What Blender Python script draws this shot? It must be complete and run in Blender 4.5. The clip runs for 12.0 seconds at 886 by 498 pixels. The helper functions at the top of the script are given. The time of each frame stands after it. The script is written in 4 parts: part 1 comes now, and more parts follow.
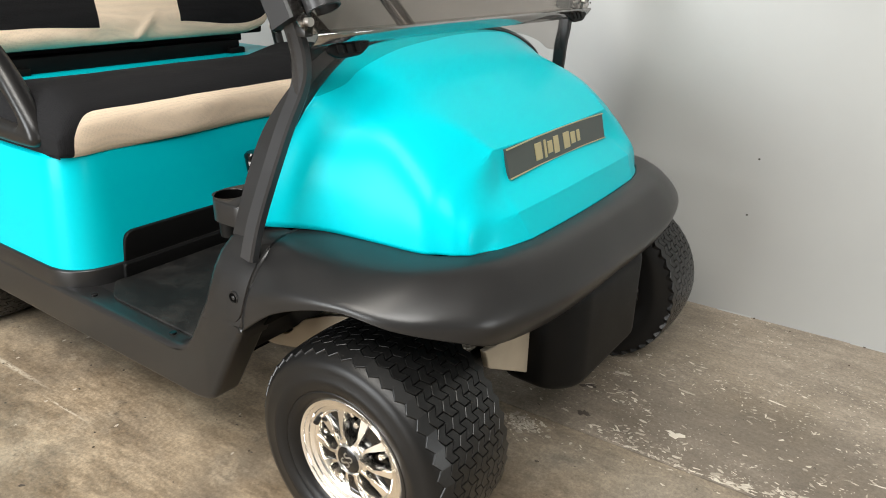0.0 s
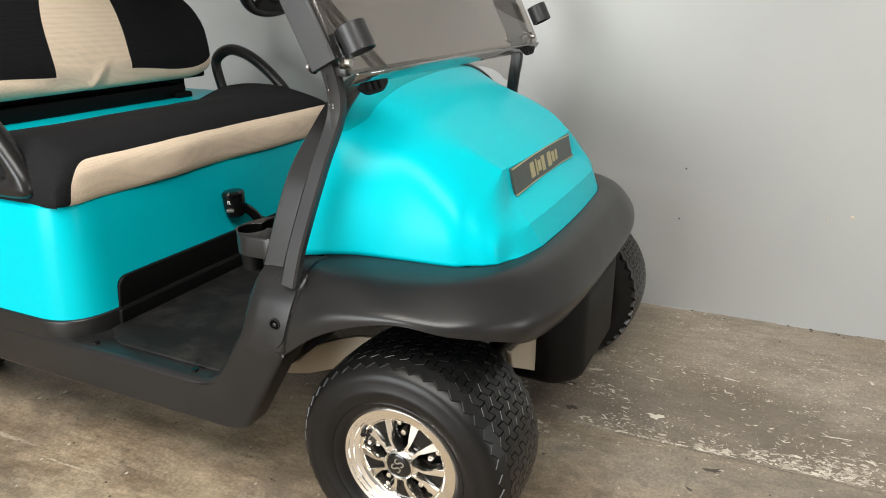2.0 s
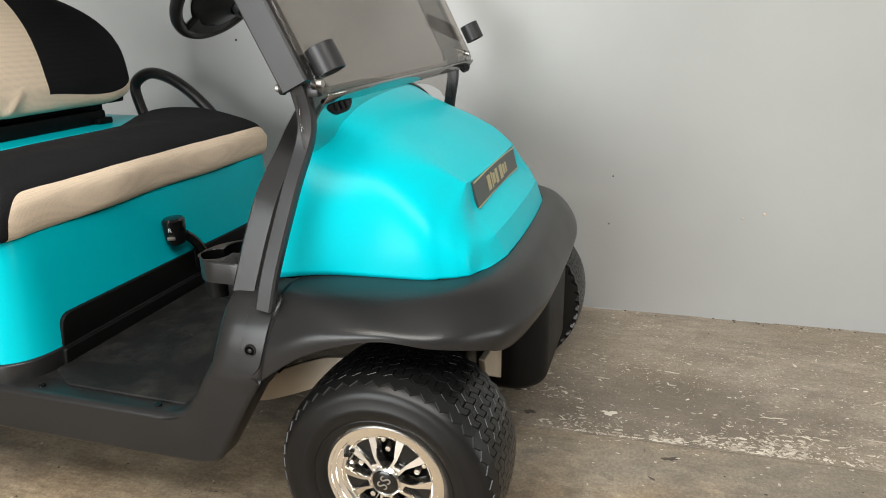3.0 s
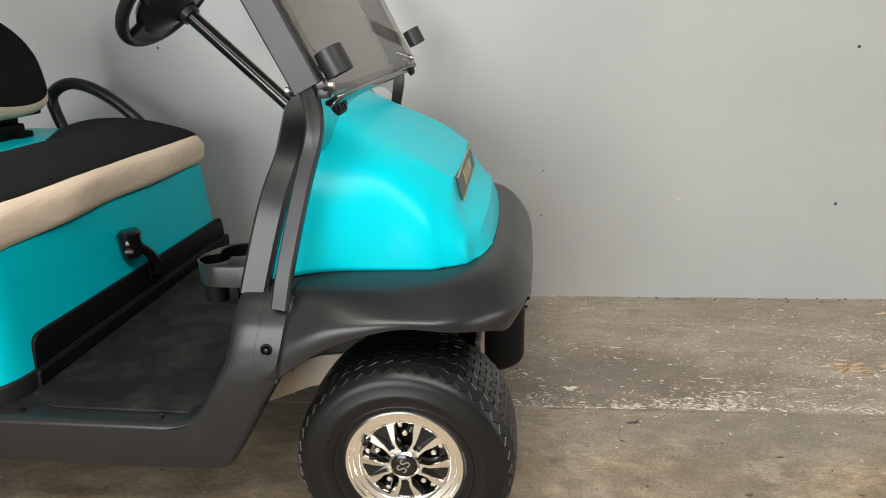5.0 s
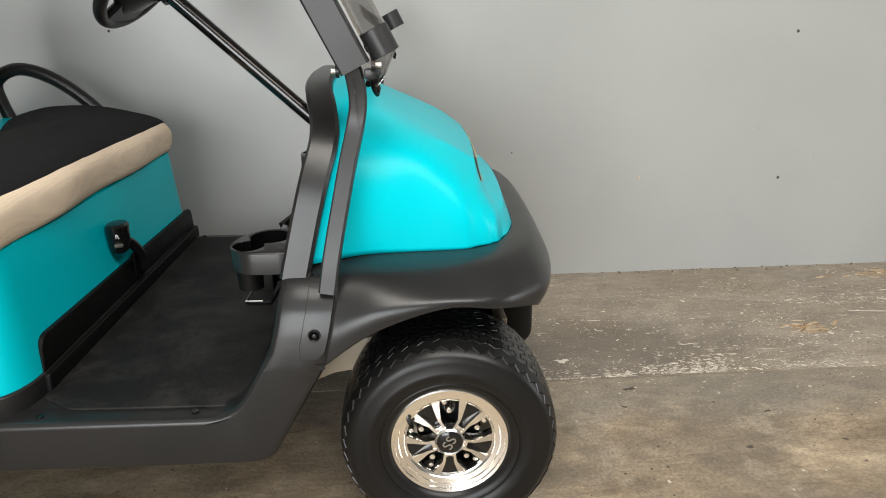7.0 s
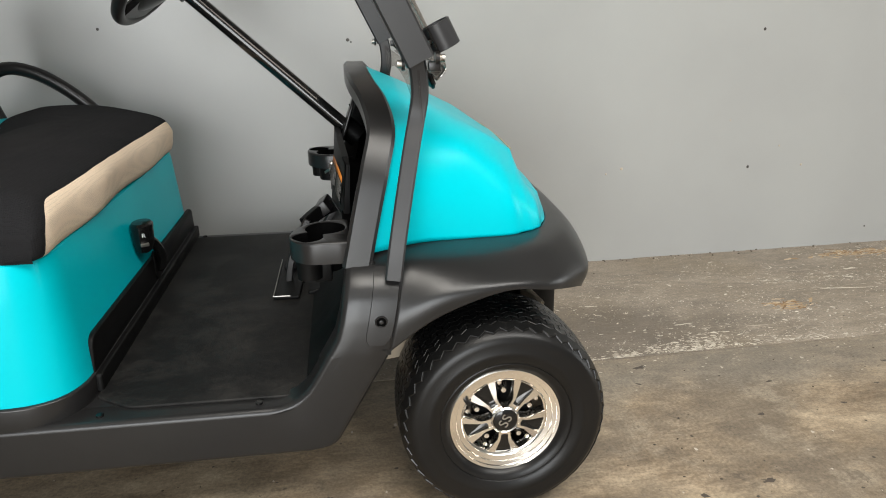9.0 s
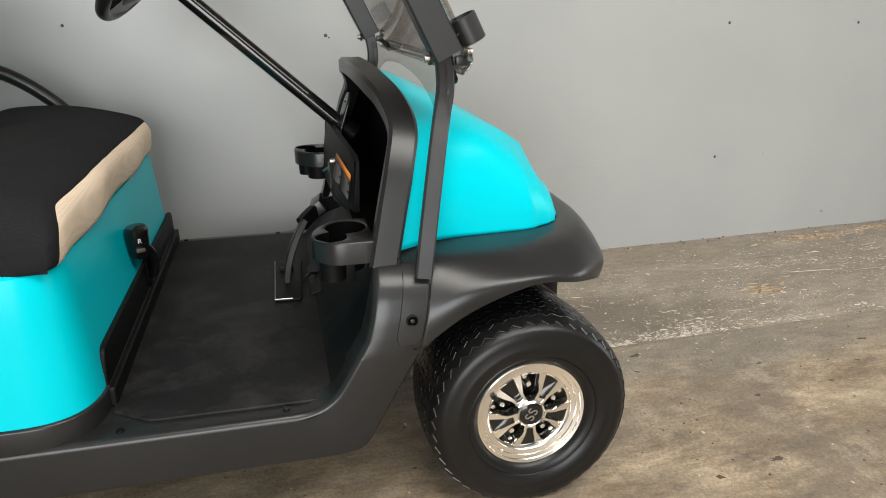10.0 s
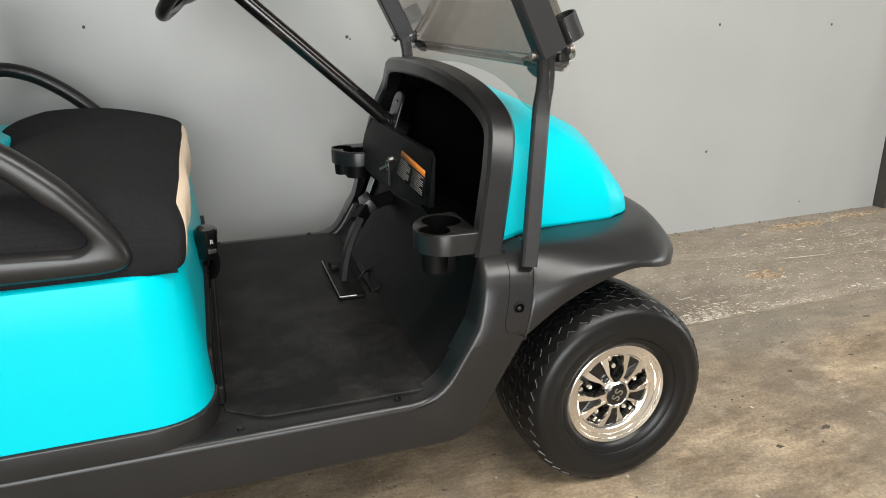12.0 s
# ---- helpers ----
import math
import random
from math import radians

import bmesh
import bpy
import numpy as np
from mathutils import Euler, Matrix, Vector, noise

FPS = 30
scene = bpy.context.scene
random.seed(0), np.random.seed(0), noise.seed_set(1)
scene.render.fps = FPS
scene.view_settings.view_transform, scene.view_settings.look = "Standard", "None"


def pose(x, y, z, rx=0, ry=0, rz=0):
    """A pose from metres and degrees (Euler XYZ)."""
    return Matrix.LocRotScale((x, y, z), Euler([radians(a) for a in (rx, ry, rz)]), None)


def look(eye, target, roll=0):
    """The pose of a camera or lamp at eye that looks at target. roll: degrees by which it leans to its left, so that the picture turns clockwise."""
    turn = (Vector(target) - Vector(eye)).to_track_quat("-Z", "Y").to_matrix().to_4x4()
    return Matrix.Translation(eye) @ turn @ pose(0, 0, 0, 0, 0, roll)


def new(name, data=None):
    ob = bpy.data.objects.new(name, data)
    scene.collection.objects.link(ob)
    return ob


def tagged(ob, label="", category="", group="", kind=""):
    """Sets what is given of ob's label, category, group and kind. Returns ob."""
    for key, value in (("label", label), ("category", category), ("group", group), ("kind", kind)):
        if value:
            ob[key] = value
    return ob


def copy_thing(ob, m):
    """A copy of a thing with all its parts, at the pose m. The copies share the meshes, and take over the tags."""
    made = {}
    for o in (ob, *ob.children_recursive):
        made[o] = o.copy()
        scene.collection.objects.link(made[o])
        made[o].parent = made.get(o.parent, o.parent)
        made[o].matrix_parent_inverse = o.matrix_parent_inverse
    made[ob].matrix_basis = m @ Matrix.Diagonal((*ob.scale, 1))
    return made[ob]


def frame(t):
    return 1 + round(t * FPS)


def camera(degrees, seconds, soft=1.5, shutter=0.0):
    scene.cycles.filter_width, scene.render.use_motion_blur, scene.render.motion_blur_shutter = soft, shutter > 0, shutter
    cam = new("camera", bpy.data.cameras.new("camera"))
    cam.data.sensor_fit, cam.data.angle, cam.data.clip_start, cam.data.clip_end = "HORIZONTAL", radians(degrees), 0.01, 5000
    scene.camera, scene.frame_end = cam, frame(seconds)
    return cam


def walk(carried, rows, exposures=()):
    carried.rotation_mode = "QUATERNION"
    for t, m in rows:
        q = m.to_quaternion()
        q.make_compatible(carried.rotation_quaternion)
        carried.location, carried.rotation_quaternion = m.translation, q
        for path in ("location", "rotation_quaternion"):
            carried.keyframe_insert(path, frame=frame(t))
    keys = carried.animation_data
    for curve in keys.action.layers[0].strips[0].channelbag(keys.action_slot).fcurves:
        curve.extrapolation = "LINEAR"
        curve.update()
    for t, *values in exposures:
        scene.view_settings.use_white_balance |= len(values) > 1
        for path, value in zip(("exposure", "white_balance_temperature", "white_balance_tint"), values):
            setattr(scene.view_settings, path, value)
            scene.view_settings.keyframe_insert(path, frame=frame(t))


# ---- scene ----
cam = camera(64.6, 12.0, 1.0)
PATH = [
    (0, (0.731, -1.35, 1.109), (-0.277, 0.201, 0.346), 1.2),
    (0.5, (0.725, -1.428, 1.118), (-0.238, 0.162, 0.38), 1.0),
    (1, (0.707, -1.498, 1.117), (-0.205, 0.134, 0.407), 0.6),
    (1.5, (0.64, -1.547, 1.12), (-0.196, 0.133, 0.43), 0.3),
    (2, (0.555, -1.602, 1.119), (-0.189, 0.129, 0.448), -0.1),
    (2.5, (0.47, -1.638, 1.122), (-0.133, 0.154, 0.469), -0.6),
    (3, (0.43, -1.672, 1.122), (-0.06, 0.163, 0.495), -0.7),
    (3.5, (0.391, -1.72, 1.114), (0.007, 0.146, 0.504), -0.8),
    (5.5, (0.108, -1.814, 1.118), (0.032, 0.087, 0.5), -1.1),
    (6, (0.028, -1.819, 1.113), (0.028, 0.078, 0.478), -1.1),
    (6.5, (-0.049, -1.823, 1.106), (0.024, 0.069, 0.463), -0.9),
    (7, (-0.098, -1.829, 1.109), (0.03, 0.059, 0.461), -0.7),
    (9, (-0.363, -1.862, 1.099), (-0.047, 0.004, 0.454), -0.6),
    (9.5, (-0.455, -1.832, 1.097), (-0.058, 0.017, 0.446), -0.8),
    (10, (-0.539, -1.811, 1.097), (-0.055, 0.015, 0.44), -0.7),
    (10.5, (-0.631, -1.795, 1.101), (-0.068, 0.009, 0.445), -0.6),
    (11, (-0.714, -1.777, 1.098), (-0.098, 0.012, 0.448), -0.6),
    (11.5, (-0.793, -1.768, 1.09), (-0.148, 0.011, 0.445), -0.6),
    (12, (-0.889, -1.76, 1.091), (-0.23, 0.014, 0.443), -0.6),
]
walk(cam, [(t, look(eye, target, roll)) for t, eye, target, roll in PATH], [(0.0, 0.34), (1.0, 0.25), (2.0, 0.16), (3.5, 0.08), (6.0, 0.0), (9.0, -0.02), (12.0, 0.13)])

# ---- world, lights, exposure ----
world = bpy.data.worlds.new("sky")
scene.world = world
world.use_nodes = True
wn = world.node_tree
sky = wn.nodes.new("ShaderNodeTexSky")
sky.sky_type, sky.sun_disc = "NISHITA", False
sky.sun_elevation, sky.sun_rotation = radians(40), radians(200)
wn.links.new(sky.outputs[0], wn.nodes["Background"].inputs[0])
wn.nodes["Background"].inputs[1].default_value = 0.1


def area_lamp(name, at, target, width, height, watts, colour):
    data = bpy.data.lights.new(name, "AREA")
    data.shape, data.size, data.size_y, data.energy, data.color = "RECTANGLE", width, height, watts, colour
    ob = new(name, data)
    ob.matrix_world = look(at, target)
    return ob


area_lamp("door_daylight", (-2.5, -6.95, 1.65), (-2.5, 0.0, 1.6), 4.2, 3.2, 440, (0.95, 0.98, 0.995))
# fill added from the east to lift the seat front and nose
area_lamp("east_fill_light", (8.95, -0.9, 1.5), (0.0, -0.9, 1.2), 2.4, 2.7, 120, (0.98, 0.99, 0.975))
# unseen overhead source, set by how the shading falls, no known fitting
area_lamp("overhead_soft_light", (1.7, -3.0, 4.15), (1.7, -3.0, 0.0), 3.2, 2.0, 245, (1.0, 0.985, 0.95))
# second overhead fill, added to soften and even the shading
area_lamp("overhead_fill", (-0.6, -2.5, 4.1), (-0.6, -2.5, 0.0), 1.0, 2.2, 100, (1.0, 0.95, 0.87))

# ---- materials ----


def shader(name, colour, rough=0.5, metal=0.0, **more):
    m = bpy.data.materials.new(name)
    m.use_nodes = True
    b = m.node_tree.nodes["Principled BSDF"]
    b.inputs["Base Color"].default_value = (*colour, 1)
    b.inputs["Roughness"].default_value, b.inputs["Metallic"].default_value = rough, metal
    for key, value in more.items():
        b.inputs[key.replace("_", " ")].default_value = value
    return m


def texture(m, kind, scale, coords="Object", **more):
    n, l = m.node_tree.nodes, m.node_tree.links
    c, t = n.new("ShaderNodeTexCoord"), n.new("ShaderNodeTex" + kind)
    t.inputs["Scale"].default_value = scale
    for key, value in more.items():
        t.inputs[key].default_value = value
    l.new(c.outputs[coords], t.inputs["Vector"])
    return t


def ramp(m, source, stops):
    n, l = m.node_tree.nodes, m.node_tree.links
    r = n.new("ShaderNodeValToRGB")
    while len(r.color_ramp.elements) < len(stops):
        r.color_ramp.elements.new(0.5)
    for e, (at, value) in zip(r.color_ramp.elements, stops):
        e.position = at
        e.color = (*value, 1) if isinstance(value, tuple) else (value, value, value, 1)
    l.new(source, r.inputs[0])
    return r.outputs[0]


def blend(m, factor, a, b, mode="MIX"):
    n, l = m.node_tree.nodes, m.node_tree.links
    x = n.new("ShaderNodeMix")
    x.data_type, x.blend_type = "RGBA", mode
    for socket, value in ((x.inputs[0], factor), (x.inputs[6], a), (x.inputs[7], b)):
        if isinstance(value, bpy.types.NodeSocket):
            l.new(value, socket)
        elif isinstance(value, tuple):
            socket.default_value = (*value, 1)
        else:
            socket.default_value = value
    return x.outputs[2]


def feed(m, socket, source):
    m.node_tree.links.new(source, m.node_tree.nodes["Principled BSDF"].inputs[socket])


def relief(m, source, strength, distance=0.002):
    n, l = m.node_tree.nodes, m.node_tree.links
    bump = n.new("ShaderNodeBump")
    bump.inputs["Strength"].default_value, bump.inputs["Distance"].default_value = strength, distance
    l.new(source, bump.inputs["Height"])
    old = m.node_tree.nodes["Principled BSDF"].inputs["Normal"]
    if old.is_linked:
        l.new(old.links[0].from_socket, bump.inputs["Normal"])
    feed(m, "Normal", bump.outputs[0])


def paint(name, colour, rough):
    m = shader(name, colour, rough, **{"Specular_IOR_Level": 0.10})
    t = texture(m, "Noise", 5, Detail=1)
    feed(m, "Base Color", blend(m, t.outputs[0], colour, tuple(c * 0.94 for c in colour)))
    return m


def plastic(name, colour, rough, grain=900, depth=0.12, shine=0.4):
    m = shader(name, colour, rough, **{"Specular_IOR_Level": shine})
    t = texture(m, "Noise", 5, Detail=5)
    feed(m, "Base Color", blend(m, ramp(m, t.outputs[0], [(0.35, 0.0), (0.7, 1.0)]), colour, tuple(c * 1.35 for c in colour)))
    feed(m, "Roughness", ramp(m, texture(m, "Noise", 14, Detail=6).outputs[0], [(0.3, rough * 0.96), (0.75, rough * 1.06)]))
    relief(m, texture(m, "Noise", grain).outputs[0], depth, 0.0006)
    return m


def cloth(name, colour, dip=0.55, scale=300):
    """Open mesh fabric: small holes in a nearly regular net."""
    m = shader(name, colour, 0.95, **{"Specular_IOR_Level": 0.2})
    a = texture(m, "Voronoi", scale, Randomness=0.3)
    hole = ramp(m, a.outputs[0], [(0.1, 0.0), (0.5, 1.0)])
    c = blend(m, hole, tuple(v * dip for v in colour), colour)
    worn = ramp(m, texture(m, "Noise", 7, Detail=5).outputs[0], [(0.35, 0.0), (0.7, 0.35)])
    feed(m, "Base Color", blend(m, worn, c, tuple(v * 0.8 for v in colour)))
    relief(m, a.outputs[0], 0.6, 0.0016)
    return m


TURQUOISE = paint("turquoise_body", (0.0, 0.455, 0.53), 0.28)
BLACK = plastic("black_moulded_plastic", (0.0110, 0.0107, 0.0108), 0.30, shine=0.38)
DARK = plastic("dark_dash_plastic", (0.003, 0.003, 0.003), 0.5, shine=0.14)
# darker than real plastic: the deep shade of recesses put into the colour
DEEP_SHADE = plastic("recess_shade_black", (0.0012, 0.0012, 0.0012), 0.8, shine=0.03)
SATIN = plastic("satin_black_metal", (0.018, 0.018, 0.019), 0.38, 1400, 0.04)
GLOSS = shader("gloss_black_paint", (0.006, 0.006, 0.006), 0.11)
RUBBER = plastic("tyre_rubber", (0.0060, 0.0058, 0.0057), 0.34, 500, 0.12, shine=0.26)
TREAD = plastic("tread_rubber", (0.0055, 0.0054, 0.0053), 0.34, 500, 0.25, shine=0.42)
grit = ramp(TREAD, texture(TREAD, "Noise", 160, Detail=8, Roughness=0.8).outputs[0], [(0.6, 0.0), (0.66, 0.8)])
feed(TREAD, "Base Color", blend(TREAD, grit, (0.0045, 0.0045, 0.0045), (0.055, 0.052, 0.047)))
MAT = plastic("rubber_mat", (0.007, 0.007, 0.007), 0.6, 380, 0.8, shine=0.2)
dust = ramp(MAT, texture(MAT, "Noise", 7, Detail=9, Roughness=0.75).outputs[0], [(0.46, 0.0), (0.75, 0.8)])
feed(MAT, "Base Color", blend(MAT, ramp(MAT, texture(MAT, "Noise", 240, Detail=5, Roughness=0.8).outputs[0], [(0.62, 0.0), (0.68, 0.7)]), blend(MAT, dust, (0.0068, 0.0068, 0.0068), (0.036, 0.034, 0.031)), (0.065, 0.061, 0.055)))
CHROME = shader("chrome", (0.96, 0.93, 0.885), 0.17, 1.0)
ZINC = shader("zinc_bolt", (0.45, 0.43, 0.40), 0.4, 1.0)
CREAM = cloth("cream_mesh_fabric", (0.90, 0.735, 0.56), 0.74, 300)
COAL = cloth("black_mesh_fabric", (0.011, 0.011, 0.0122), 0.4, 260)
BADGE = shader("badge_grey", (0.045, 0.055, 0.05), 0.35)
GOLD = shader("badge_gold", (0.42, 0.36, 0.20), 0.35, 0.3)
WHITEPRINT = shader("white_print", (0.7, 0.7, 0.7), 0.5)
GREYPRINT = shader("grey_print", (0.16, 0.155, 0.15), 0.5)
DIRT = plastic("dry_dirt", (0.085, 0.068, 0.05), 0.9, 300, 0.5)
ORANGE = shader("orange_print", (0.62, 0.20, 0.03), 0.5)
BEIGE = plastic("cream_painted_frame", (0.38, 0.325, 0.25), 0.5, 200, 0.2)


def tint_glass(name, tint, least, most):
    m = bpy.data.materials.new(name)
    m.use_nodes = True
    n, l = m.node_tree.nodes, m.node_tree.links
    n.remove(n["Principled BSDF"])
    t, g, x, f, r = (n.new("ShaderNode" + k) for k in ("BsdfTransparent", "BsdfGlossy", "MixShader", "LayerWeight", "ValToRGB"))
    t.inputs[0].default_value = (*tint, 1)
    g.inputs["Roughness"].default_value = 0.08
    r.color_ramp.elements[0].color, r.color_ramp.elements[1].color = (least, least, least, 1), (most, most, most, 1)
    r.color_ramp.elements[0].position = 0.45
    l.new(f.outputs["Facing"], r.inputs[0])
    l.new(r.outputs[0], x.inputs[0])
    l.new(t.outputs[0], x.inputs[1])
    l.new(g.outputs[0], x.inputs[2])
    l.new(x.outputs[0], n["Material Output"].inputs[0])
    return m


SMOKED, PALE_SMOKED = tint_glass("smoked_acrylic", (0.74, 0.70, 0.665), 0.03, 0.5), tint_glass("pale_smoked_acrylic", (0.86, 0.84, 0.82), 0.02, 0.12)
BENT = tint_glass("bent_acrylic_edge", (0.6, 0.57, 0.55), 0.35, 0.7)


def spot(m, cx, cy, rx, ry, wobble):
    """1 in a ragged patch round (cx, cy), 0 outside."""
    n, l = m.node_tree.nodes, m.node_tree.links
    c, a, b, k = n.new("ShaderNodeTexCoord"), n.new("ShaderNodeVectorMath"), n.new("ShaderNodeVectorMath"), n.new("ShaderNodeVectorMath")
    a.operation, b.operation, k.operation = "SUBTRACT", "MULTIPLY", "LENGTH"
    a.inputs[1].default_value, b.inputs[1].default_value = (cx, cy, 0), (1 / rx, 1 / ry, 0)
    l.new(c.outputs["Object"], a.inputs[0])
    l.new(a.outputs[0], b.inputs[0])
    l.new(b.outputs[0], k.inputs[0])
    w = n.new("ShaderNodeMath")
    w.operation = "MULTIPLY_ADD"
    w.inputs[1].default_value, w.inputs[2].default_value = wobble, -0.5 * wobble
    l.new(texture(m, "Noise", 9, Detail=6, Roughness=0.7).outputs[0], w.inputs[0])
    s = n.new("ShaderNodeMath")
    s.operation = "ADD"
    l.new(k.outputs["Value"], s.inputs[0])
    l.new(w.outputs[0], s.inputs[1])
    return ramp(m, s.outputs[0], [(0.35, 1.0), (1.0, 0.0)])


def stretched(m, kind, scale, **more):
    t = texture(m, kind, 1.0, **more)
    n, l = m.node_tree.nodes, m.node_tree.links
    p = n.new("ShaderNodeMapping")
    p.inputs["Scale"].default_value = scale
    p.inputs["Rotation"].default_value = (0, 0, radians(-4))
    l.new(t.inputs["Vector"].links[0].from_socket, p.inputs[0])
    l.new(p.outputs[0], t.inputs["Vector"])
    return t


def times(m, a, b):
    n, l = m.node_tree.nodes, m.node_tree.links
    x = n.new("ShaderNodeMath")
    x.operation = "MULTIPLY"
    l.new(a, x.inputs[0])
    l.new(b, x.inputs[1])
    return x.outputs[0]


def calc(m, operation, x, y):
    k = m.node_tree.nodes.new("ShaderNodeMath")
    k.operation = operation
    for socket, value in zip(k.inputs, (x, y)):
        if isinstance(value, bpy.types.NodeSocket):
            m.node_tree.links.new(value, socket)
        else:
            socket.default_value = value
    return k.outputs[0]


def flecks(m, scale, size, share, turn):
    """Ragged chips: one in some cells of a scattered pattern."""
    t = texture(m, "Voronoi", 1.0)
    n, l = m.node_tree.nodes, m.node_tree.links
    p = n.new("ShaderNodeMapping")
    p.inputs["Scale"].default_value, p.inputs["Rotation"].default_value = scale, (0, 0, radians(turn))
    l.new(t.inputs["Vector"].links[0].from_socket, p.inputs[0])
    l.new(p.outputs[0], t.inputs["Vector"])
    parts = n.new("ShaderNodeSeparateColor")
    l.new(t.outputs["Color"], parts.inputs[0])
    rag = calc(m, "MULTIPLY", calc(m, "SUBTRACT", texture(m, "Noise", 170, Detail=6, Roughness=0.7).outputs[0], 0.5), 0.55)
    near = calc(m, "LESS_THAN", calc(m, "ADD", t.outputs["Distance"], rag), calc(m, "MULTIPLY", parts.outputs[1], size))
    return calc(m, "MULTIPLY", near, calc(m, "LESS_THAN", parts.outputs[0], share))


def concrete(name, painted):
    m = shader(name, (0.2, 0.17, 0.13), 0.6)
    big = texture(m, "Noise", 1.7, Detail=8, Roughness=0.66)
    mid = stretched(m, "Noise", (3.6, 8.5, 5), Detail=12, Roughness=0.74)
    fine = texture(m, "Noise", 110, Detail=7, Roughness=0.75)
    if painted:
        c = ramp(m, mid.outputs[0], [(0.36, (0.185, 0.154, 0.119)), (0.5, (0.270, 0.227, 0.178)), (0.66, (0.347, 0.295, 0.234))])
        c = blend(m, ramp(m, big.outputs[0], [(0.44, 0.0), (0.62, 0.7)]), c, (0.235, 0.190, 0.135))
    else:
        c = ramp(m, mid.outputs[0], [(0.35, (0.135, 0.098, 0.062)), (0.46, (0.235, 0.179, 0.118)), (0.54, (0.318, 0.248, 0.167)), (0.66, (0.43, 0.345, 0.237))])
        c = blend(m, ramp(m, big.outputs[0], [(0.45, 0.0), (0.58, 0.7)]), c, (0.135, 0.110, 0.082))
        c = blend(m, ramp(m, texture(m, "Noise", 3.1, Detail=9, Roughness=0.7).outputs[0], [(0.54, 0.0), (0.64, 0.6)]), c, (0.345, 0.29, 0.215))
        c = blend(m, ramp(m, texture(m, "Noise", 6.3, Detail=10, Roughness=0.72).outputs[0], [(0.60, 0.0), (0.655, 0.55)]), c, (0.075, 0.058, 0.043))
        c = blend(m, spot(m, 1.4, 0.0, 3.2, 0.19, 0.5), c, blend(m, 0.6, c, (0.200, 0.178, 0.146)))
    c = blend(m, 0.6, c, ramp(m, fine.outputs[0], [(0.3, 0.2), (0.7, 0.8)]), "OVERLAY")
    c = blend(m, 0.38, c, ramp(m, stretched(m, "Noise", (14, 32, 20), Detail=10, Roughness=0.8).outputs[0], [(0.32, 0.2), (0.68, 0.8)]), "OVERLAY")
    c = blend(m, ramp(m, texture(m, "Noise", 22, Detail=8, Roughness=0.76).outputs[0], [(0.645, 0.0), (0.67, 0.75)]), c, (0.045, 0.037, 0.030))
    if painted:
        white = (0.62, 0.57, 0.48)
        area = ramp(m, texture(m, "Noise", 2.6, Detail=3).outputs[0], [(0.44, 0.12), (0.56, 1.0)])
        for scale, size, share, turn in (((150, 190, 20), 0.5, 0.10, 40), ((60, 140, 20), 0.34, 0.14, 8)):
            c = blend(m, times(m, flecks(m, scale, size, share, turn), area), c, white)
        # dark patch by the nose: stain, with the cart's shade mixed in
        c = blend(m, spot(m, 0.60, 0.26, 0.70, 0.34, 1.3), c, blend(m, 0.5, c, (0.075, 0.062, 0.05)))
    else:
        chalk = ramp(m, stretched(m, "Noise", (60, 200, 20), Detail=4).outputs[0], [(0.38, 0.0), (0.5, 1.0)])
        for cx, cy, rx, ry in ((-1.33, -0.574, 0.30, 0.010), (-0.93, -0.60, 0.12, 0.004)):
            c = blend(m, times(m, spot(m, cx, cy, rx, ry, 0.15), chalk), c, (0.46, 0.40, 0.31))
        c = blend(m, flecks(m, (60, 40, 20), 0.3, 0.05, 30), c, (0.45, 0.40, 0.33))
        c = blend(m, flecks(m, (45, 60, 20), 0.26, 0.05, 10), c, (0.06, 0.048, 0.036))
    feed(m, "Base Color", c)
    feed(m, "Roughness", ramp(m, mid.outputs[0], [(0.3, 0.42), (0.7, 0.7)]))
    relief(m, fine.outputs[0], 0.35, 0.002)
    return m


def wall_paint():
    m = shader("grey_wall_paint", (0.5, 0.5, 0.5), 0.36)
    t = texture(m, "Noise", 1.5, Detail=5)
    feed(m, "Base Color", blend(m, ramp(m, t.outputs[0], [(0.35, 0.0), (0.7, 1.0)]), (0.356, 0.360, 0.350), (0.326, 0.328, 0.320)))
    relief(m, texture(m, "Noise", 220, Detail=4).outputs[0], 0.12, 0.001)
    relief(m, texture(m, "Noise", 2.2).outputs[0], 0.1, 0.02)
    return m


CONCRETE, OLD_PAINT, WALL = concrete("worn_concrete", False), concrete("flaking_floor_paint", True), wall_paint()
STEEL = plastic("dark_door_steel", (0.05, 0.045, 0.04), 0.5, 200, 0.2)
CEILING = shader("ceiling_board", (0.5, 0.5, 0.48), 0.8)

# ---- mesh helpers ----


def thing(name, label, category, at=None, group="", kind=""):
    ob = new(name)
    ob.empty_display_size = 0.1
    ob.matrix_world = at or Matrix()
    return tagged(ob, label, category, group, kind)


def part(name, bm, material, parent=None, label="", sharp=35, solid=0.0, offset=-1.0):
    me = bpy.data.meshes.new(name)
    bmesh.ops.recalc_face_normals(bm, faces=bm.faces)
    bm.to_mesh(me)
    bm.free()
    for p in me.polygons:
        p.use_smooth = True
    me.set_sharp_from_angle(angle=radians(sharp))
    for m in material if isinstance(material, (list, tuple)) else [material]:
        me.materials.append(m)
    ob = new(name, me)
    ob.parent = parent
    if solid:
        mod = ob.modifiers.new("thickness", "SOLIDIFY")
        mod.thickness, mod.offset = solid, offset
    if label:
        ob["label"] = label
    return ob


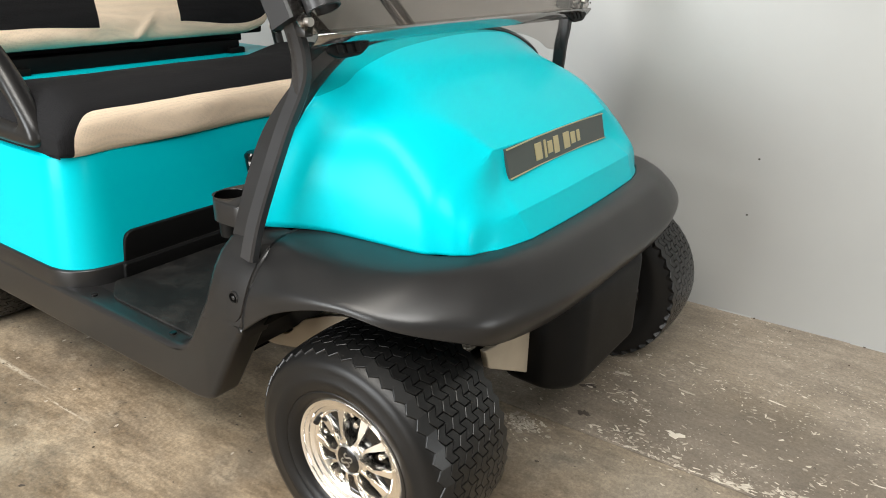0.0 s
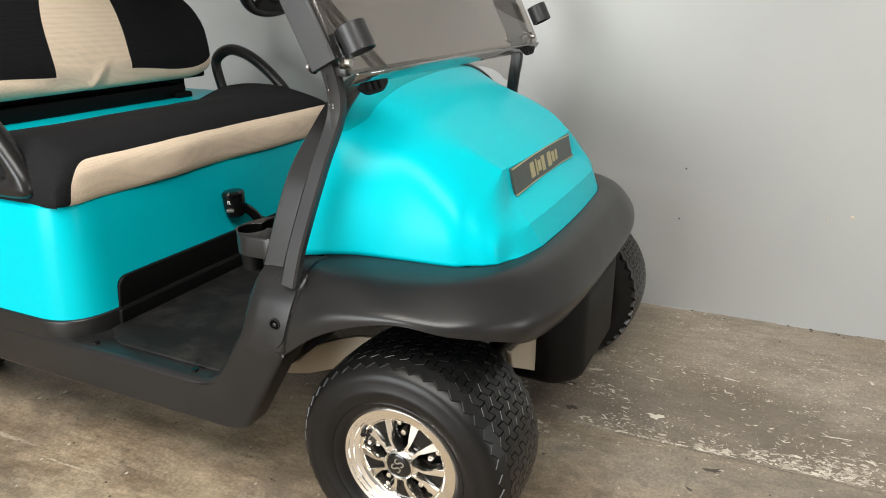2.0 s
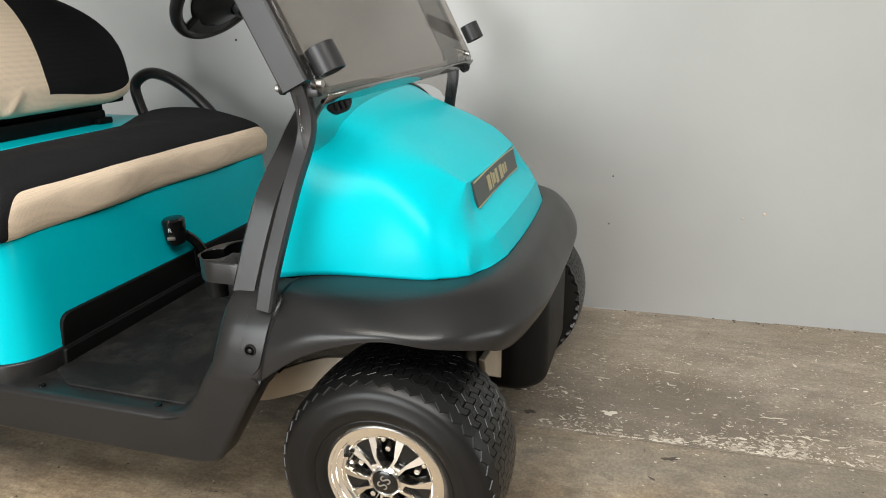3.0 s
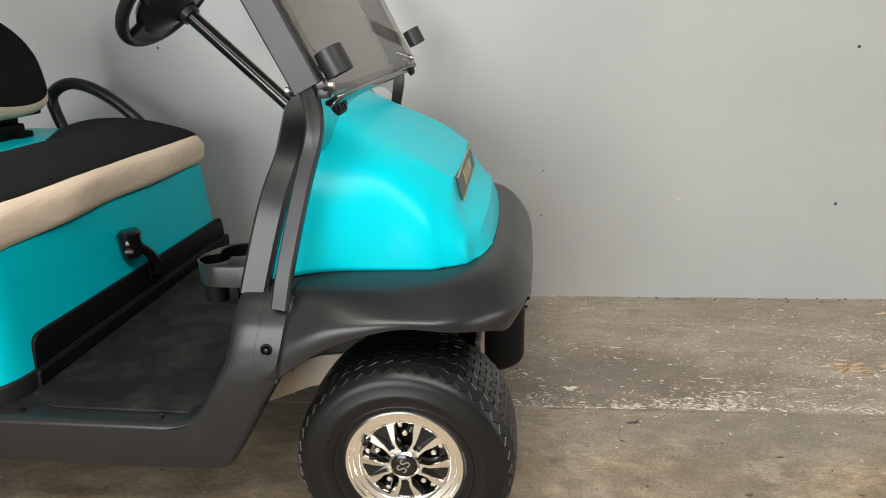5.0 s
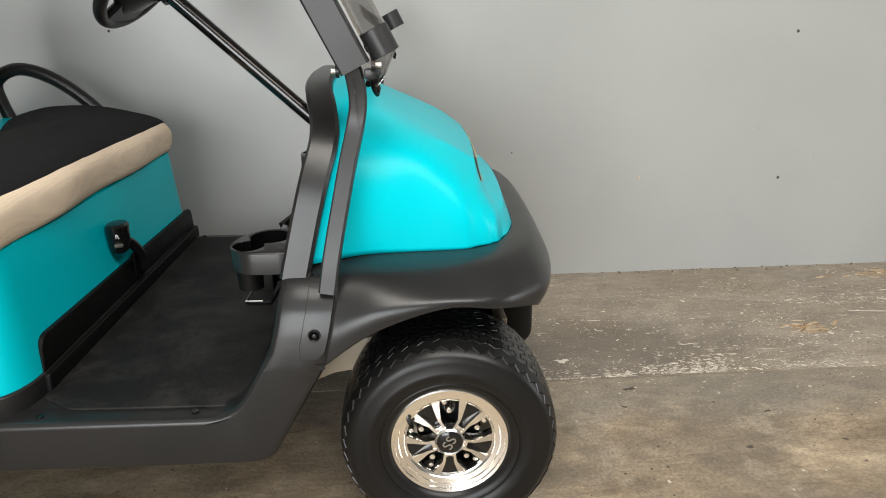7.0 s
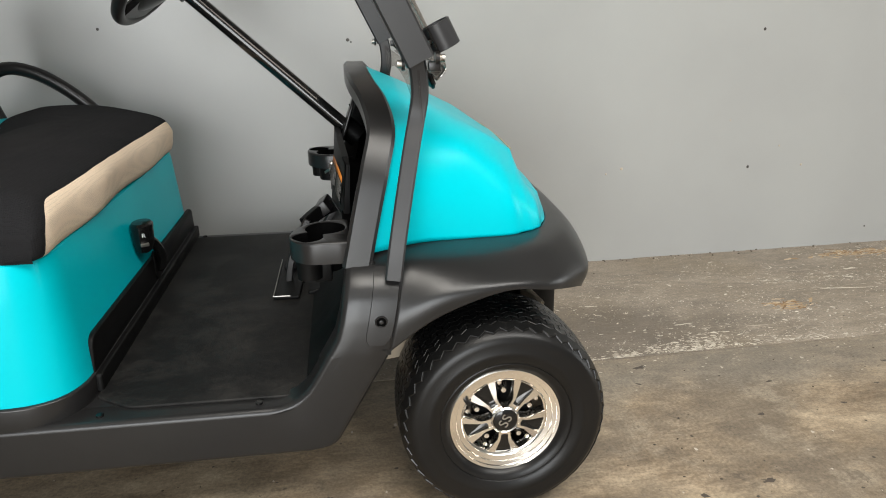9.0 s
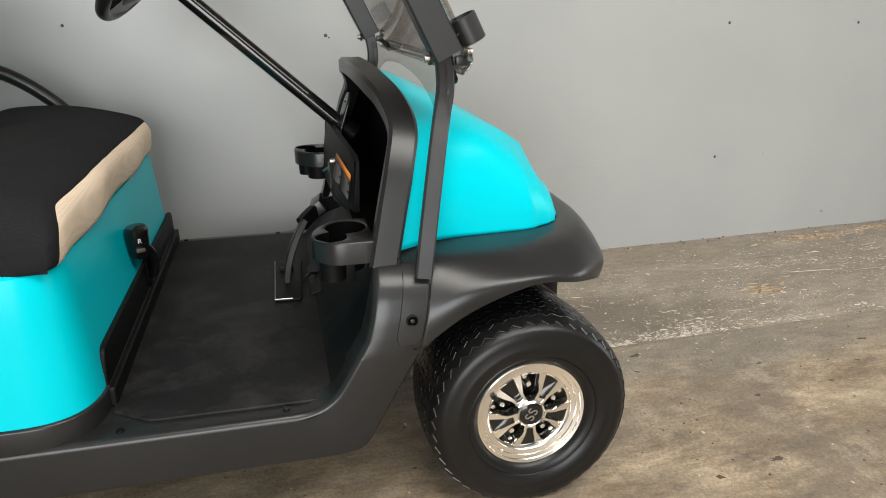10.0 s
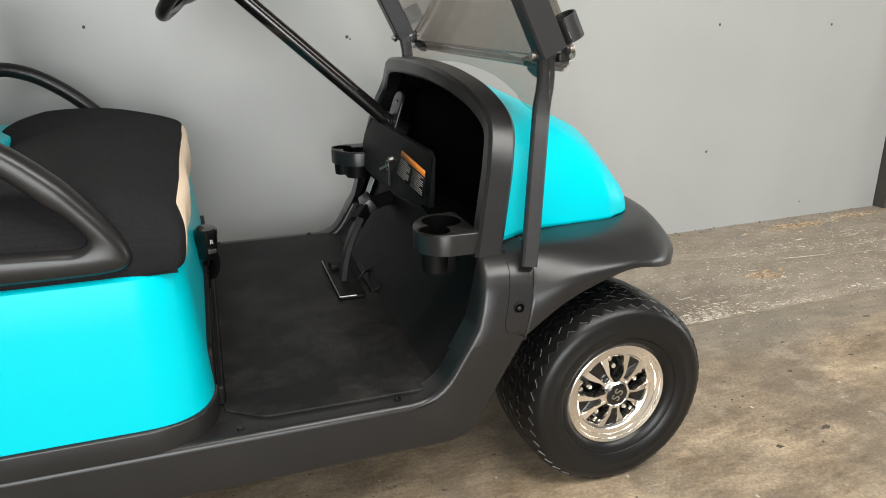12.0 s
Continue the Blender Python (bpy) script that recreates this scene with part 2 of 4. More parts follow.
def catmull(pts, n, closed=False):
    """Smooth curve through the points, n steps between two of them."""
    p = [Vector(q) for q in pts]
    out, k = [], len(p)
    for i in range(k if closed else k - 1):
        if closed:
            a, b, c, d = (p[(i + j) % k] for j in (-1, 0, 1, 2))
        else:
            a, b, c, d = p[max(i - 1, 0)], p[i], p[i + 1], p[min(i + 2, k - 1)]
        for s in range(n):
            t = s / n
            out.append(0.5 * (2 * b + (c - a) * t + (2 * a - 5 * b + 4 * c - d) * t * t + (3 * b - a - 3 * c + d) * t ** 3))
    if not closed:
        out.append(p[-1].copy())
    return out


def grid(rows, closed_u=False, closed_v=False, bm=None):
    bm = bm or bmesh.new()
    v = [[bm.verts.new(p) for p in r] for r in rows]
    h, w = len(v), len(v[0])
    for i in range(h if closed_v else h - 1):
        for j in range(w if closed_u else w - 1):
            bm.faces.new((v[i][j], v[i][(j + 1) % w], v[(i + 1) % h][(j + 1) % w], v[(i + 1) % h][j]))
    return bm


def net(rings, nu, nv, tight=()):
    """Smooth grid through a net of rows of points; the rows numbered in tight keep a firm edge near the middle line."""
    rows = []
    for i, r in enumerate(rings):
        for k in (i - 1, None, i + 1):
            if k is None:
                rows.append([Vector(p) for p in r])
            elif i in tight and 0 <= k < len(rings):
                rows.append([Vector(p).lerp(Vector(q), 0.14 if abs(p[1]) < 0.27 else 0.42) for p, q in zip(r, rings[k])])
    if tight:
        k = len(rows[0]) // 2 - 2
        for r in rows:
            soft = catmull(r, 2)
            for c in (len(r) - 1 - k, k):
                p, q, n = r[c - 1], r[c], r[c + 1]
                blunt = min(1.0, max(0.0, (0.05 - q.x) / 0.10))
                r[c:c + 1] = [q.lerp(p, 0.2).lerp(soft[2 * c - 1], blunt), q, q.lerp(n, 0.2).lerp(soft[2 * c + 1], blunt)]
    fine = [catmull(r, nu) for r in rows]
    cols = [catmull(c, nv) for c in zip(*fine)]
    return [list(r) for r in zip(*cols)]


def mirrored(half):
    """A row from the flank to the middle line, carried on to the other flank."""
    return [(x, -w, z) for x, w, z in half] + [(x, w, z) for x, w, z in reversed(half[:-1])]


def slab(bm, lo, hi, bevel=0.004, segments=2, m=None):
    r = bmesh.ops.create_cube(bm, size=1)
    c = [(a + b) / 2 for a, b in zip(lo, hi)]
    d = [b - a for a, b in zip(lo, hi)]
    for v in r["verts"]:
        v.co = Vector((v.co.x * d[0] + c[0], v.co.y * d[1] + c[1], v.co.z * d[2] + c[2]))
    verts = r["verts"]
    if bevel:
        edges = list({e for v in verts for e in v.link_edges})
        made = bmesh.ops.bevel(bm, geom=edges, offset=bevel, segments=segments, affect="EDGES", profile=0.6)
        verts = list({v for f in made["faces"] for v in f.verts} | {v for v in verts if v.is_valid})
    if m is not None:
        bmesh.ops.transform(bm, matrix=m, verts=verts)
    return bm


def tube(path, radius, sides=14, bm=None, closed=False, flat=1.0, up=(0, 0, 1)):
    """A round or flattened tube along a path."""
    bm = bm or bmesh.new()
    rows, k = [], len(path)
    for i, p in enumerate(path):
        a, b = (path[(i - 1) % k], path[(i + 1) % k]) if closed else (path[max(i - 1, 0)], path[min(i + 1, k - 1)])
        d = (Vector(b) - Vector(a)).normalized()
        x = d.cross(Vector(up)).normalized()
        y = x.cross(d)
        rows.append([Vector(p) + radius * (math.cos(q) * x * flat + math.sin(q) * y) for q in (math.tau * s / sides for s in range(sides))])
    grid(rows, closed_u=True, closed_v=closed, bm=bm)
    if not closed:
        for r in (0, -1):
            bm.faces.new([bm.verts.new(p) for p in rows[r]])
        bmesh.ops.remove_doubles(bm, verts=bm.verts, dist=1e-6)
    return bm


def bar(path, width, depth, across, bm=None, bevel=0.003):
    """A rectangular bar along a path; across is the direction of its width."""
    bm = bm or bmesh.new()
    rows, k, a = [], len(path), Vector(across).normalized()
    for i, p in enumerate(path):
        d = (Vector(path[min(i + 1, k - 1)]) - Vector(path[max(i - 1, 0)])).normalized()
        x = (a - a.dot(d) * d).normalized()
        y = d.cross(x)
        w, h, b = width / 2, depth / 2, bevel
        rows.append([Vector(p) + x * u + y * v for u, v in ((w - b, h), (w, h - b), (w, b - h), (w - b, -h), (b - w, -h), (-w, b - h), (-w, h - b), (b - w, h))])
    grid(rows, closed_u=True, bm=bm)
    for r in (0, -1):
        bm.faces.new([bm.verts.new(p) for p in rows[r]])
    bmesh.ops.remove_doubles(bm, verts=bm.verts, dist=1e-6)
    return bm


def lathe(profile, centre, steps=64, bm=None, caps=False):
    """A body of revolution round the y axis: profile of (radius, y)."""
    c = Vector(centre)
    rows = [[c + Vector((r * math.cos(a), y, r * math.sin(a))) for a in (math.tau * s / steps for s in range(steps))] for r, y in profile]
    bm = grid(rows, closed_u=True, bm=bm)
    if caps:
        for r in (0, -1):
            bm.faces.new([bm.verts.new(p) for p in rows[r]])
        bmesh.ops.remove_doubles(bm, verts=bm.verts, dist=1e-6)
    return bm


def inset(outline, b):
    """The outline moved inwards by b."""
    k = len(outline)
    area = sum(outline[i][0] * outline[(i + 1) % k][1] - outline[(i + 1) % k][0] * outline[i][1] for i in range(k))
    sign, out = (1 if area > 0 else -1), []
    for i in range(k):
        p, q, r = (Vector(outline[(i + j) % k]) for j in (-1, 0, 1))
        u, w = (q - p).normalized(), (r - q).normalized()
        n = Vector((-u.y - w.y, u.x + w.x)) * sign
        n = n.normalized() / max(0.5, math.sqrt(max(0.0, (1 + u.dot(w)) / 2)))
        out.append((q.x + n.x * b, q.y + n.y * b))
    return out


def plate(outline, lo, hi, axis="y", bevel=0.006, segments=3):
    """A flat outline, given in the other two axes, thick from lo to hi along the axis, its rims rounded."""
    place = {"y": lambda a, b, c: (a, c, b), "z": lambda a, b, c: (a, b, c), "x": lambda a, b, c: (c, a, b)}[axis]
    clean = [p for i, p in enumerate(outline) if (Vector(p) - Vector(outline[i - 1])).length > 1e-5]
    way, rows = (1 if hi > lo else -1), []
    steps = [math.pi / 2 * k / segments for k in range(segments + 1)] if bevel else [math.pi / 2]
    for a in steps:
        rows.append((bevel * (1 - math.sin(a)), lo + way * bevel * (1 - math.cos(a))))
    for a in reversed(steps):
        rows.append((bevel * (1 - math.sin(a)), hi - way * bevel * (1 - math.cos(a))))
    bm = bmesh.new()
    v = [[bm.verts.new(place(a, b, c)) for a, b in (inset(clean, d) if d else clean)] for d, c in rows]
    k = len(clean)
    for i in range(len(v) - 1):
        for j in range(k):
            bm.faces.new((v[i][j], v[i][(j + 1) % k], v[i + 1][(j + 1) % k], v[i + 1][j]))
    bmesh.ops.triangulate(bm, faces=[bm.faces.new(v[0]), bm.faces.new(v[-1])])
    return bm


def rounded(points, radius, n=6):
    """An outline with its corners rounded."""
    out, k = [], len(points)
    for i in range(k):
        a, b, c = (Vector((*points[(i + j) % k][:2], 0)) for j in (-1, 0, 1))
        r = points[i][2] if len(points[i]) > 2 else radius
        u, w = (a - b), (c - b)
        r = min(r, u.length * 0.45, w.length * 0.45)
        p, q = b + u.normalized() * r, b + w.normalized() * r
        for s in range(n + 1):
            t = s / n
            e = (1 - t) ** 2 * p + 2 * t * (1 - t) * b + t * t * q
            out.append((e.x, e.y))
    return out


# ---- the room ----
bm = bmesh.new()
slab(bm, (-9, -7, -0.2), (9, 0.090, 0), 0.001, 1)
tagged(part("floor", bm, CONCRETE), "worn brown-grey concrete floor with stains", "floor", kind="structure")
bm = bmesh.new()
slab(bm, (-9, 0.0935, -0.2), (9, 1.15, 0.0), 0.001, 1)
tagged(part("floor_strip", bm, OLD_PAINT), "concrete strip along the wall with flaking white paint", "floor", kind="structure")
bm = bmesh.new()
slab(bm, (-9, 0.07, -0.25), (9, 0.11, -0.006), 0)
tagged(part("floor_joint", bm, STEEL), "dirty joint between two floor slabs", "floor", kind="structure")


def wall(name, lo, hi, label):
    bm = bmesh.new()
    slab(bm, lo, hi, 0)
    return tagged(part(name, bm, WALL), label, "wall", kind="structure")


wall("wall_north", (-9, 1.014, -0.1), (2.77, 1.17, 4.2), "smooth pale grey painted wall behind the cart")
wall("wall_north", (2.878, 1.014, -0.1), (9, 1.17, 4.2), "pale grey painted wall beyond the steel post")
wall("wall_east", (9, -7, -0.1), (9.2, -2.2, 4.2), "pale grey painted workshop wall")
# this wall's opening is made up to go with the east fill
wall("wall_east", (9, 0.4, -0.1), (9.2, 1.17, 4.2), "pale grey painted wall beside the opening added for the fill")
wall("wall_east", (9, -2.2, 2.9), (9.2, 0.4, 4.2), "pale grey painted wall over the opening added for the fill")
wall("wall_west", (-9.2, -7, -0.1), (-9, 1.17, 4.2), "pale grey painted workshop wall")
for lo, hi, label in (((-9, -7.2, -0.1), (-4.65, -7, 4.2), "pale grey painted wall beside the wide doorway"),
                      ((-4.65, -7.2, 3.3), (-0.35, -7, 4.2), "pale grey painted wall over the wide doorway"),
                      ((-0.35, -7.2, -0.1), (9, -7, 4.2), "long pale grey painted wall beside the wide doorway")):
    wall("wall_south", lo, hi, label)
bm = bmesh.new()
slab(bm, (-9.2, -7.2, 4.2), (9.2, 1.17, 4.3), 0)
tagged(part("ceiling", bm, CEILING), "plain pale ceiling board", "ceiling", kind="structure")
post = tagged(part("trim", slab(bmesh.new(), (2.773, 0.945, 0.0), (2.875, 1.1, 4.2), 0.004), STEEL), "dark steel post at the end of the wall", "trim", kind="structure")

# ragged filler at the foot of the wall and the small marks of old screws
bm = bmesh.new()
rng = random.Random(4)
x = -1.9
while x < 2.6:
    w = rng.uniform(0.05, 0.3)
    h = rng.uniform(0.002, 0.004)
    slab(bm, (x, 1.010 - rng.uniform(0, 0.004), -0.001), (x + w, 1.015, h), 0.002, 1)
    x += w + rng.choice((0.0, 0.02, 0.3))
tagged(part("baseboard", bm, WALL), "thin crumbling line of filler along the wall foot", "trim", kind="structure")


bm = bmesh.new()
rng = random.Random(11)
for k in range(130):
    if k < 45:
        x, y, r = rng.uniform(0.4, 2.6), 1.010 - abs(rng.gauss(0, 0.018)), rng.uniform(0.002, 0.0055)
    else:
        x, y, r = rng.uniform(-1.2, 2.4), rng.uniform(-0.9, 0.95), rng.uniform(0.0012, 0.0032)
    lump = bmesh.ops.create_icosphere(bm, subdivisions=1, radius=r)["verts"]
    for v in lump:
        v.co = Vector((x, y, r * 0.35)) + Vector((v.co.x * rng.uniform(0.7, 1.5), v.co.y * rng.uniform(0.7, 1.5), v.co.z * rng.uniform(0.4, 0.8)))
tagged(part("floor_debris", bm, DIRT), "dark crumbs of dirt scattered on the floor", "debris", kind="stuff")


# loose paint: chips, scratches and worn patches on the strip by the wall
FLAKE = shader("old_white_floor_paint", (0.6, 0.55, 0.46), 0.6)
island = FLAKE.node_tree.nodes.new("ShaderNodeNewGeometry").outputs["Random Per Island"]
feed(FLAKE, "Base Color", ramp(FLAKE, island, [(0.0, (0.30, 0.26, 0.21)), (0.45, (0.44, 0.39, 0.32)), (1.0, (0.64, 0.59, 0.50))]))
TAN_FLAKE = shader("bared_tan_screed", (0.46, 0.33, 0.2), 0.8)
island = TAN_FLAKE.node_tree.nodes.new("ShaderNodeNewGeometry").outputs["Random Per Island"]
feed(TAN_FLAKE, "Base Color", ramp(TAN_FLAKE, island, [(0.0, (0.20, 0.115, 0.055)), (0.5, (0.38, 0.26, 0.14)), (1.0, (0.58, 0.46, 0.32))]))
PIT = plastic("oily_stain", (0.062, 0.050, 0.040), 0.5, 300, 0.4)


def chips(name, material, label, pieces, seed, thick=0.0007):
    """Ragged thin chips lying on the floor: pieces of (x, y, length, width, turn)."""
    rng, verts, faces = random.Random(seed), [], []
    for x, y, length, width, turn in pieces:
        n, first = rng.choice((6, 7, 8, 9)) + (6 if length > 0.03 else 0), len(verts)
        ca, sa = math.cos(turn), math.sin(turn)
        own = thick * rng.uniform(0.5, 1.6)
        for lift, grow in ((own, 1.0), (-0.0002, 1.03)):
            mark = random.Random(first)
            for k in range(n):
                a, r = math.tau * (k + mark.uniform(-0.3, 0.3)) / n, mark.choice((0.45, 0.7, 0.95, 1.15)) * mark.uniform(0.8, 1.1) * grow
                u, v = 0.5 * length * r * math.cos(a), 0.5 * width * r * math.sin(a)
                verts.append((x + u * ca - v * sa, y + u * sa + v * ca, lift))
        faces.append([first + k for k in range(n)])
        faces += [[first + k, first + (k + 1) % n, first + n + (k + 1) % n, first + n + k] for k in range(n)]
    me = bpy.data.meshes.new(name)
    me.from_pydata(verts, [], faces)
    me.materials.append(material)
    return tagged(new(name, me), label, "debris", kind="stuff")


rng = random.Random(21)
pieces = []
while len(pieces) < 3300:
    x, y = rng.uniform(-0.25, 2.75), 0.10 + 0.86 * rng.random() ** 1.25
    clump = noise.noise(Vector((x * 2.2, y * 4.5, 2))) + 0.6 * noise.noise(Vector((x * 7, y * 13, 5)))
    thin = max(0.0, (y - 0.55) / 0.4) * (0.75 if x < 1.3 else 0.2)
    if clump + rng.uniform(-0.5, 0.5) < 0.02 + thin or rng.random() < 0.35 * thin:
        continue
    size = 0.0022 + 0.010 * rng.random() ** 4.0
    pieces.append((x, y, size * rng.uniform(1.1, 2.8), size * rng.uniform(0.35, 0.85), rng.gauss(0.0, 0.5) if rng.random() < 0.6 else rng.uniform(-1.6, 1.6)))
for cx, cy, rx, ry, count in ((0.76, 0.135, 0.10, 0.035, 60), (0.90, 0.140, 0.08, 0.05, 120), (0.95, 0.185, 0.14, 0.07, 60), (1.17, 0.118, 0.13, 0.02, 55), (1.32, 0.125, 0.10, 0.022, 35), (1.62, 0.125, 0.16, 0.03, 30), (0.30, 0.135, 0.14, 0.03, 40), (0.45, 0.03, 0.16, 0.045, 60), (0.25, 0.30, 0.10, 0.05, 40), (1.75, 0.62, 0.35, 0.05, 90), (2.2, 0.55, 0.3, 0.05, 120), (2.1, 0.90, 0.30, 0.05, 110), (2.45, 0.93, 0.2, 0.04, 70), (0.75, 0.11, 0.35, 0.02, 90), (1.5, 0.30, 0.3, 0.1, 70), (2.3, 0.68, 0.25, 0.05, 60)):
    for k in range(count):
        size = 0.004 + 0.013 * rng.random() ** 2.5
        pieces.append((cx + rx * rng.gauss(0, 0.5), max(0.101, cy + ry * rng.gauss(0, 0.5)), size * rng.uniform(1.1, 2.4), size * rng.uniform(0.4, 0.9), rng.gauss(0, 0.6)))
for x, y, length, width, turn in ((0.434, 0.216, 0.062, 0.026, -0.1), (0.40, 0.43, 0.055, 0.010, -0.1), (0.22, 0.42, 0.05, 0.016, 0.2), (0.62, 0.52, 0.05, 0.006, -0.15), (1.45, 0.64, 0.035, 0.018, 0.3), (1.72, 0.50, 0.24, 0.0045, -0.12), (1.98, 0.455, 0.30, 0.005, -0.05), (1.66, 0.72, 0.13, 0.005, 0.02), (1.90, 0.70, 0.07, 0.012, 0.05), (0.90, 0.30, 0.08, 0.005, 0.1), (1.15, 0.24, 0.09, 0.005, -0.05), (2.2, 0.66, 0.12, 0.010, 0.1), (1.3, 0.20, 0.07, 0.012, 0.5)):
    pieces.append((x, y, length, width, turn))
for k in range(150):
    size = 0.004 + 0.010 * rng.random() ** 2
    pieces.append((0.09 + 0.055 * rng.gauss(0, 0.5), 0.035 + 0.04 * rng.gauss(0, 0.5), size * 1.5, size, rng.uniform(-0.6, 0.6)))
for k in range(110):
    size = 0.003 + 0.006 * rng.random() ** 2
    pieces.append((rng.uniform(-0.2, 1.9), 0.085 - abs(rng.gauss(0, 0.07)), size * 2, size * 0.7, rng.gauss(0, 0.4)))
chips("paint_chips", FLAKE, "flaking white paint chips and scratches on the floor strip", pieces, 3)
pieces = []
for cx, cy, rx, ry, count in ((2.08, 0.885, 0.24, 0.040, 190), (2.50, 0.925, 0.20, 0.035, 90), (1.385, 0.385, 0.085, 0.045, 60)):
    for k in range(count):
        size = 0.008 + 0.022 * rng.random() ** 2
        pieces.append((cx + rx * rng.gauss(0, 0.5), min(1.0, cy + ry * rng.gauss(0, 0.5)), size * rng.uniform(1.4, 2.8), size * rng.uniform(0.4, 0.7), rng.gauss(0.1, 0.3)))
chips("bared_screed", TAN_FLAKE, "tan and rusty patches where the floor paint has come away", pieces, 5, 0.0004)
pieces = [(0.595, 0.020, 0.050, 0.026, 0.2), (0.66, -0.575, 0.040, 0.020, 0.1), (0.48, -0.60, 0.028, 0.018, -0.6), (1.40, -0.085, 0.040, 0.014, 0.0), (0.545, -0.075, 0.022, 0.012, -0.7), (0.95, -0.135, 0.026, 0.014, 0.1), (0.82, -0.30, 0.03, 0.014, 0.0), (0.20, 0.17, 0.035, 0.025, 0.0), (0.16, 0.30, 0.05, 0.02, 0.4)]
for k in range(240):
    size = 0.002 + 0.010 * rng.random() ** 4
    pieces.append((rng.uniform(-1.6, 2.0), rng.uniform(-1.1, 0.9), size * rng.uniform(1.0, 2.2), size * rng.uniform(0.5, 0.9), rng.uniform(-0.6, 0.6)))
chips("oil_spots", PIT, "small dark oil spots and pits in the concrete", pieces, 9, 0.0003)


def screw_mark(x, z, r, dark):
    ob = part("screw_mark", lathe([(0.0, -0.0022), (r * 0.5, -0.002), (r, -0.0008), (r * 1.25, 0.001)], (x, 1.014, z), 10), STEEL if dark else BEIGE)
    tagged(ob, "small dark screw hole in the wall" if dark else "small filled screw mark in the wall", "screw hole", "screw marks in the wall")


for x, z, r, dark in ((1.543, 0.407, 0.006, True), (1.539, 1.009, 0.006, True), (-0.245, 0.993, 0.006, True), (-0.233, 0.985, 0.003, True), (2.237, 0.999, 0.006, True),
                      (2.216, 1.009, 0.004, False), (-1.156, 1.045, 0.005, True), (1.687, 0.498, 0.004, False), (0.384, 0.544, 0.003, True), (0.379, 0.356, 0.003, True),
                      (2.209, 0.083, 0.004, True), (2.372, 0.413, 0.004, False), (1.812, 0.405, 0.005, False), (1.428, 0.622, 0.0035, False), (0.93, 0.425, 0.006, False),
                      (0.858, 0.405, 0.004, False)):
    screw_mark(x, z, r, dark)

# ---- the golf cart: x ahead, y to its left, front axle at 0 ----
cart = thing("golf_cart", "turquoise golf cart with black fenders and black-and-cream seat covers", "golf cart", pose(0.0174, 0.0765, 0, 0, 0, -1.7) @ Matrix.Diagonal((1, 1.052, 1, 1)))

# front cowl
COWL = [
    [(-0.280, 0.523, 0.617), (-0.250, 0.490, 0.770), (-0.215, 0.437, 0.852), (-0.235, 0.320, 0.924), (-0.252, 0.160, 0.946), (-0.256, 0, 0.951)],
    [(-0.170, 0.464, 0.614), (-0.165, 0.465, 0.740), (-0.155, 0.409, 0.830), (-0.150, 0.290, 0.888), (-0.148, 0.150, 0.903), (-0.148, 0, 0.908)],
    [(-0.060, 0.444, 0.611), (-0.060, 0.435, 0.700), (-0.055, 0.405, 0.795), (-0.050, 0.300, 0.846), (-0.050, 0.140, 0.851), (-0.050, 0, 0.855)],
    [(0.040, 0.433, 0.610), (0.035, 0.429, 0.680), (0.025, 0.393, 0.753), (0.020, 0.282, 0.812), (0.025, 0.140, 0.812), (0.027, 0, 0.814)],
]
NOSE = [
    [(0.100, 0.405, 0.610), (0.092, 0.402, 0.662), (0.074, 0.368, 0.722), (0.080, 0.254, 0.772), (0.086, 0.120, 0.772), (0.088, 0, 0.774)],
    [(0.125, 0.385, 0.610), (0.121, 0.385, 0.643), (0.118, 0.347, 0.681), (0.098, 0.246, 0.708), (0.102, 0.120, 0.711), (0.104, 0, 0.713)],
    [(0.139, 0.353, 0.610), (0.138, 0.339, 0.626), (0.142, 0.317, 0.648), (0.150, 0.264, 0.664), (0.158, 0.130, 0.668), (0.160, 0, 0.670)],
    [(0.149, 0.334, 0.610), (0.157, 0.313, 0.610), (0.165, 0.284, 0.610), (0.174, 0.245, 0.610), (0.180, 0.120, 0.610), (0.182, 0, 0.610)],
]


def relaxed(rows, rounds, firm):
    """The grid with its inner points drawn towards their neighbours, but for the firm ones."""
    for _ in range(rounds):
        old = [[p.copy() for p in r] for r in rows]
        for i in range(1, len(rows) - 1):
            for j in range(1, len(rows[0]) - 1):
                if not firm(old[i][j]):
                    rows[i][j] = old[i][j] * 0.4 + (old[i - 1][j] + old[i + 1][j] + old[i][j - 1] + old[i][j + 1]) * 0.15
    return rows


shell = relaxed(net([mirrored(r) for r in COWL + NOSE], 10, 14, (4, 6)), 40, lambda p: (p.x > 0.072 and abs(p.y) < 0.262) or (p.x > 0.0 and 0.23 < abs(p.y) < 0.30))
part("cowl", grid(shell), TURQUOISE, cart, "glossy turquoise moulded front cowl", solid=0.005)

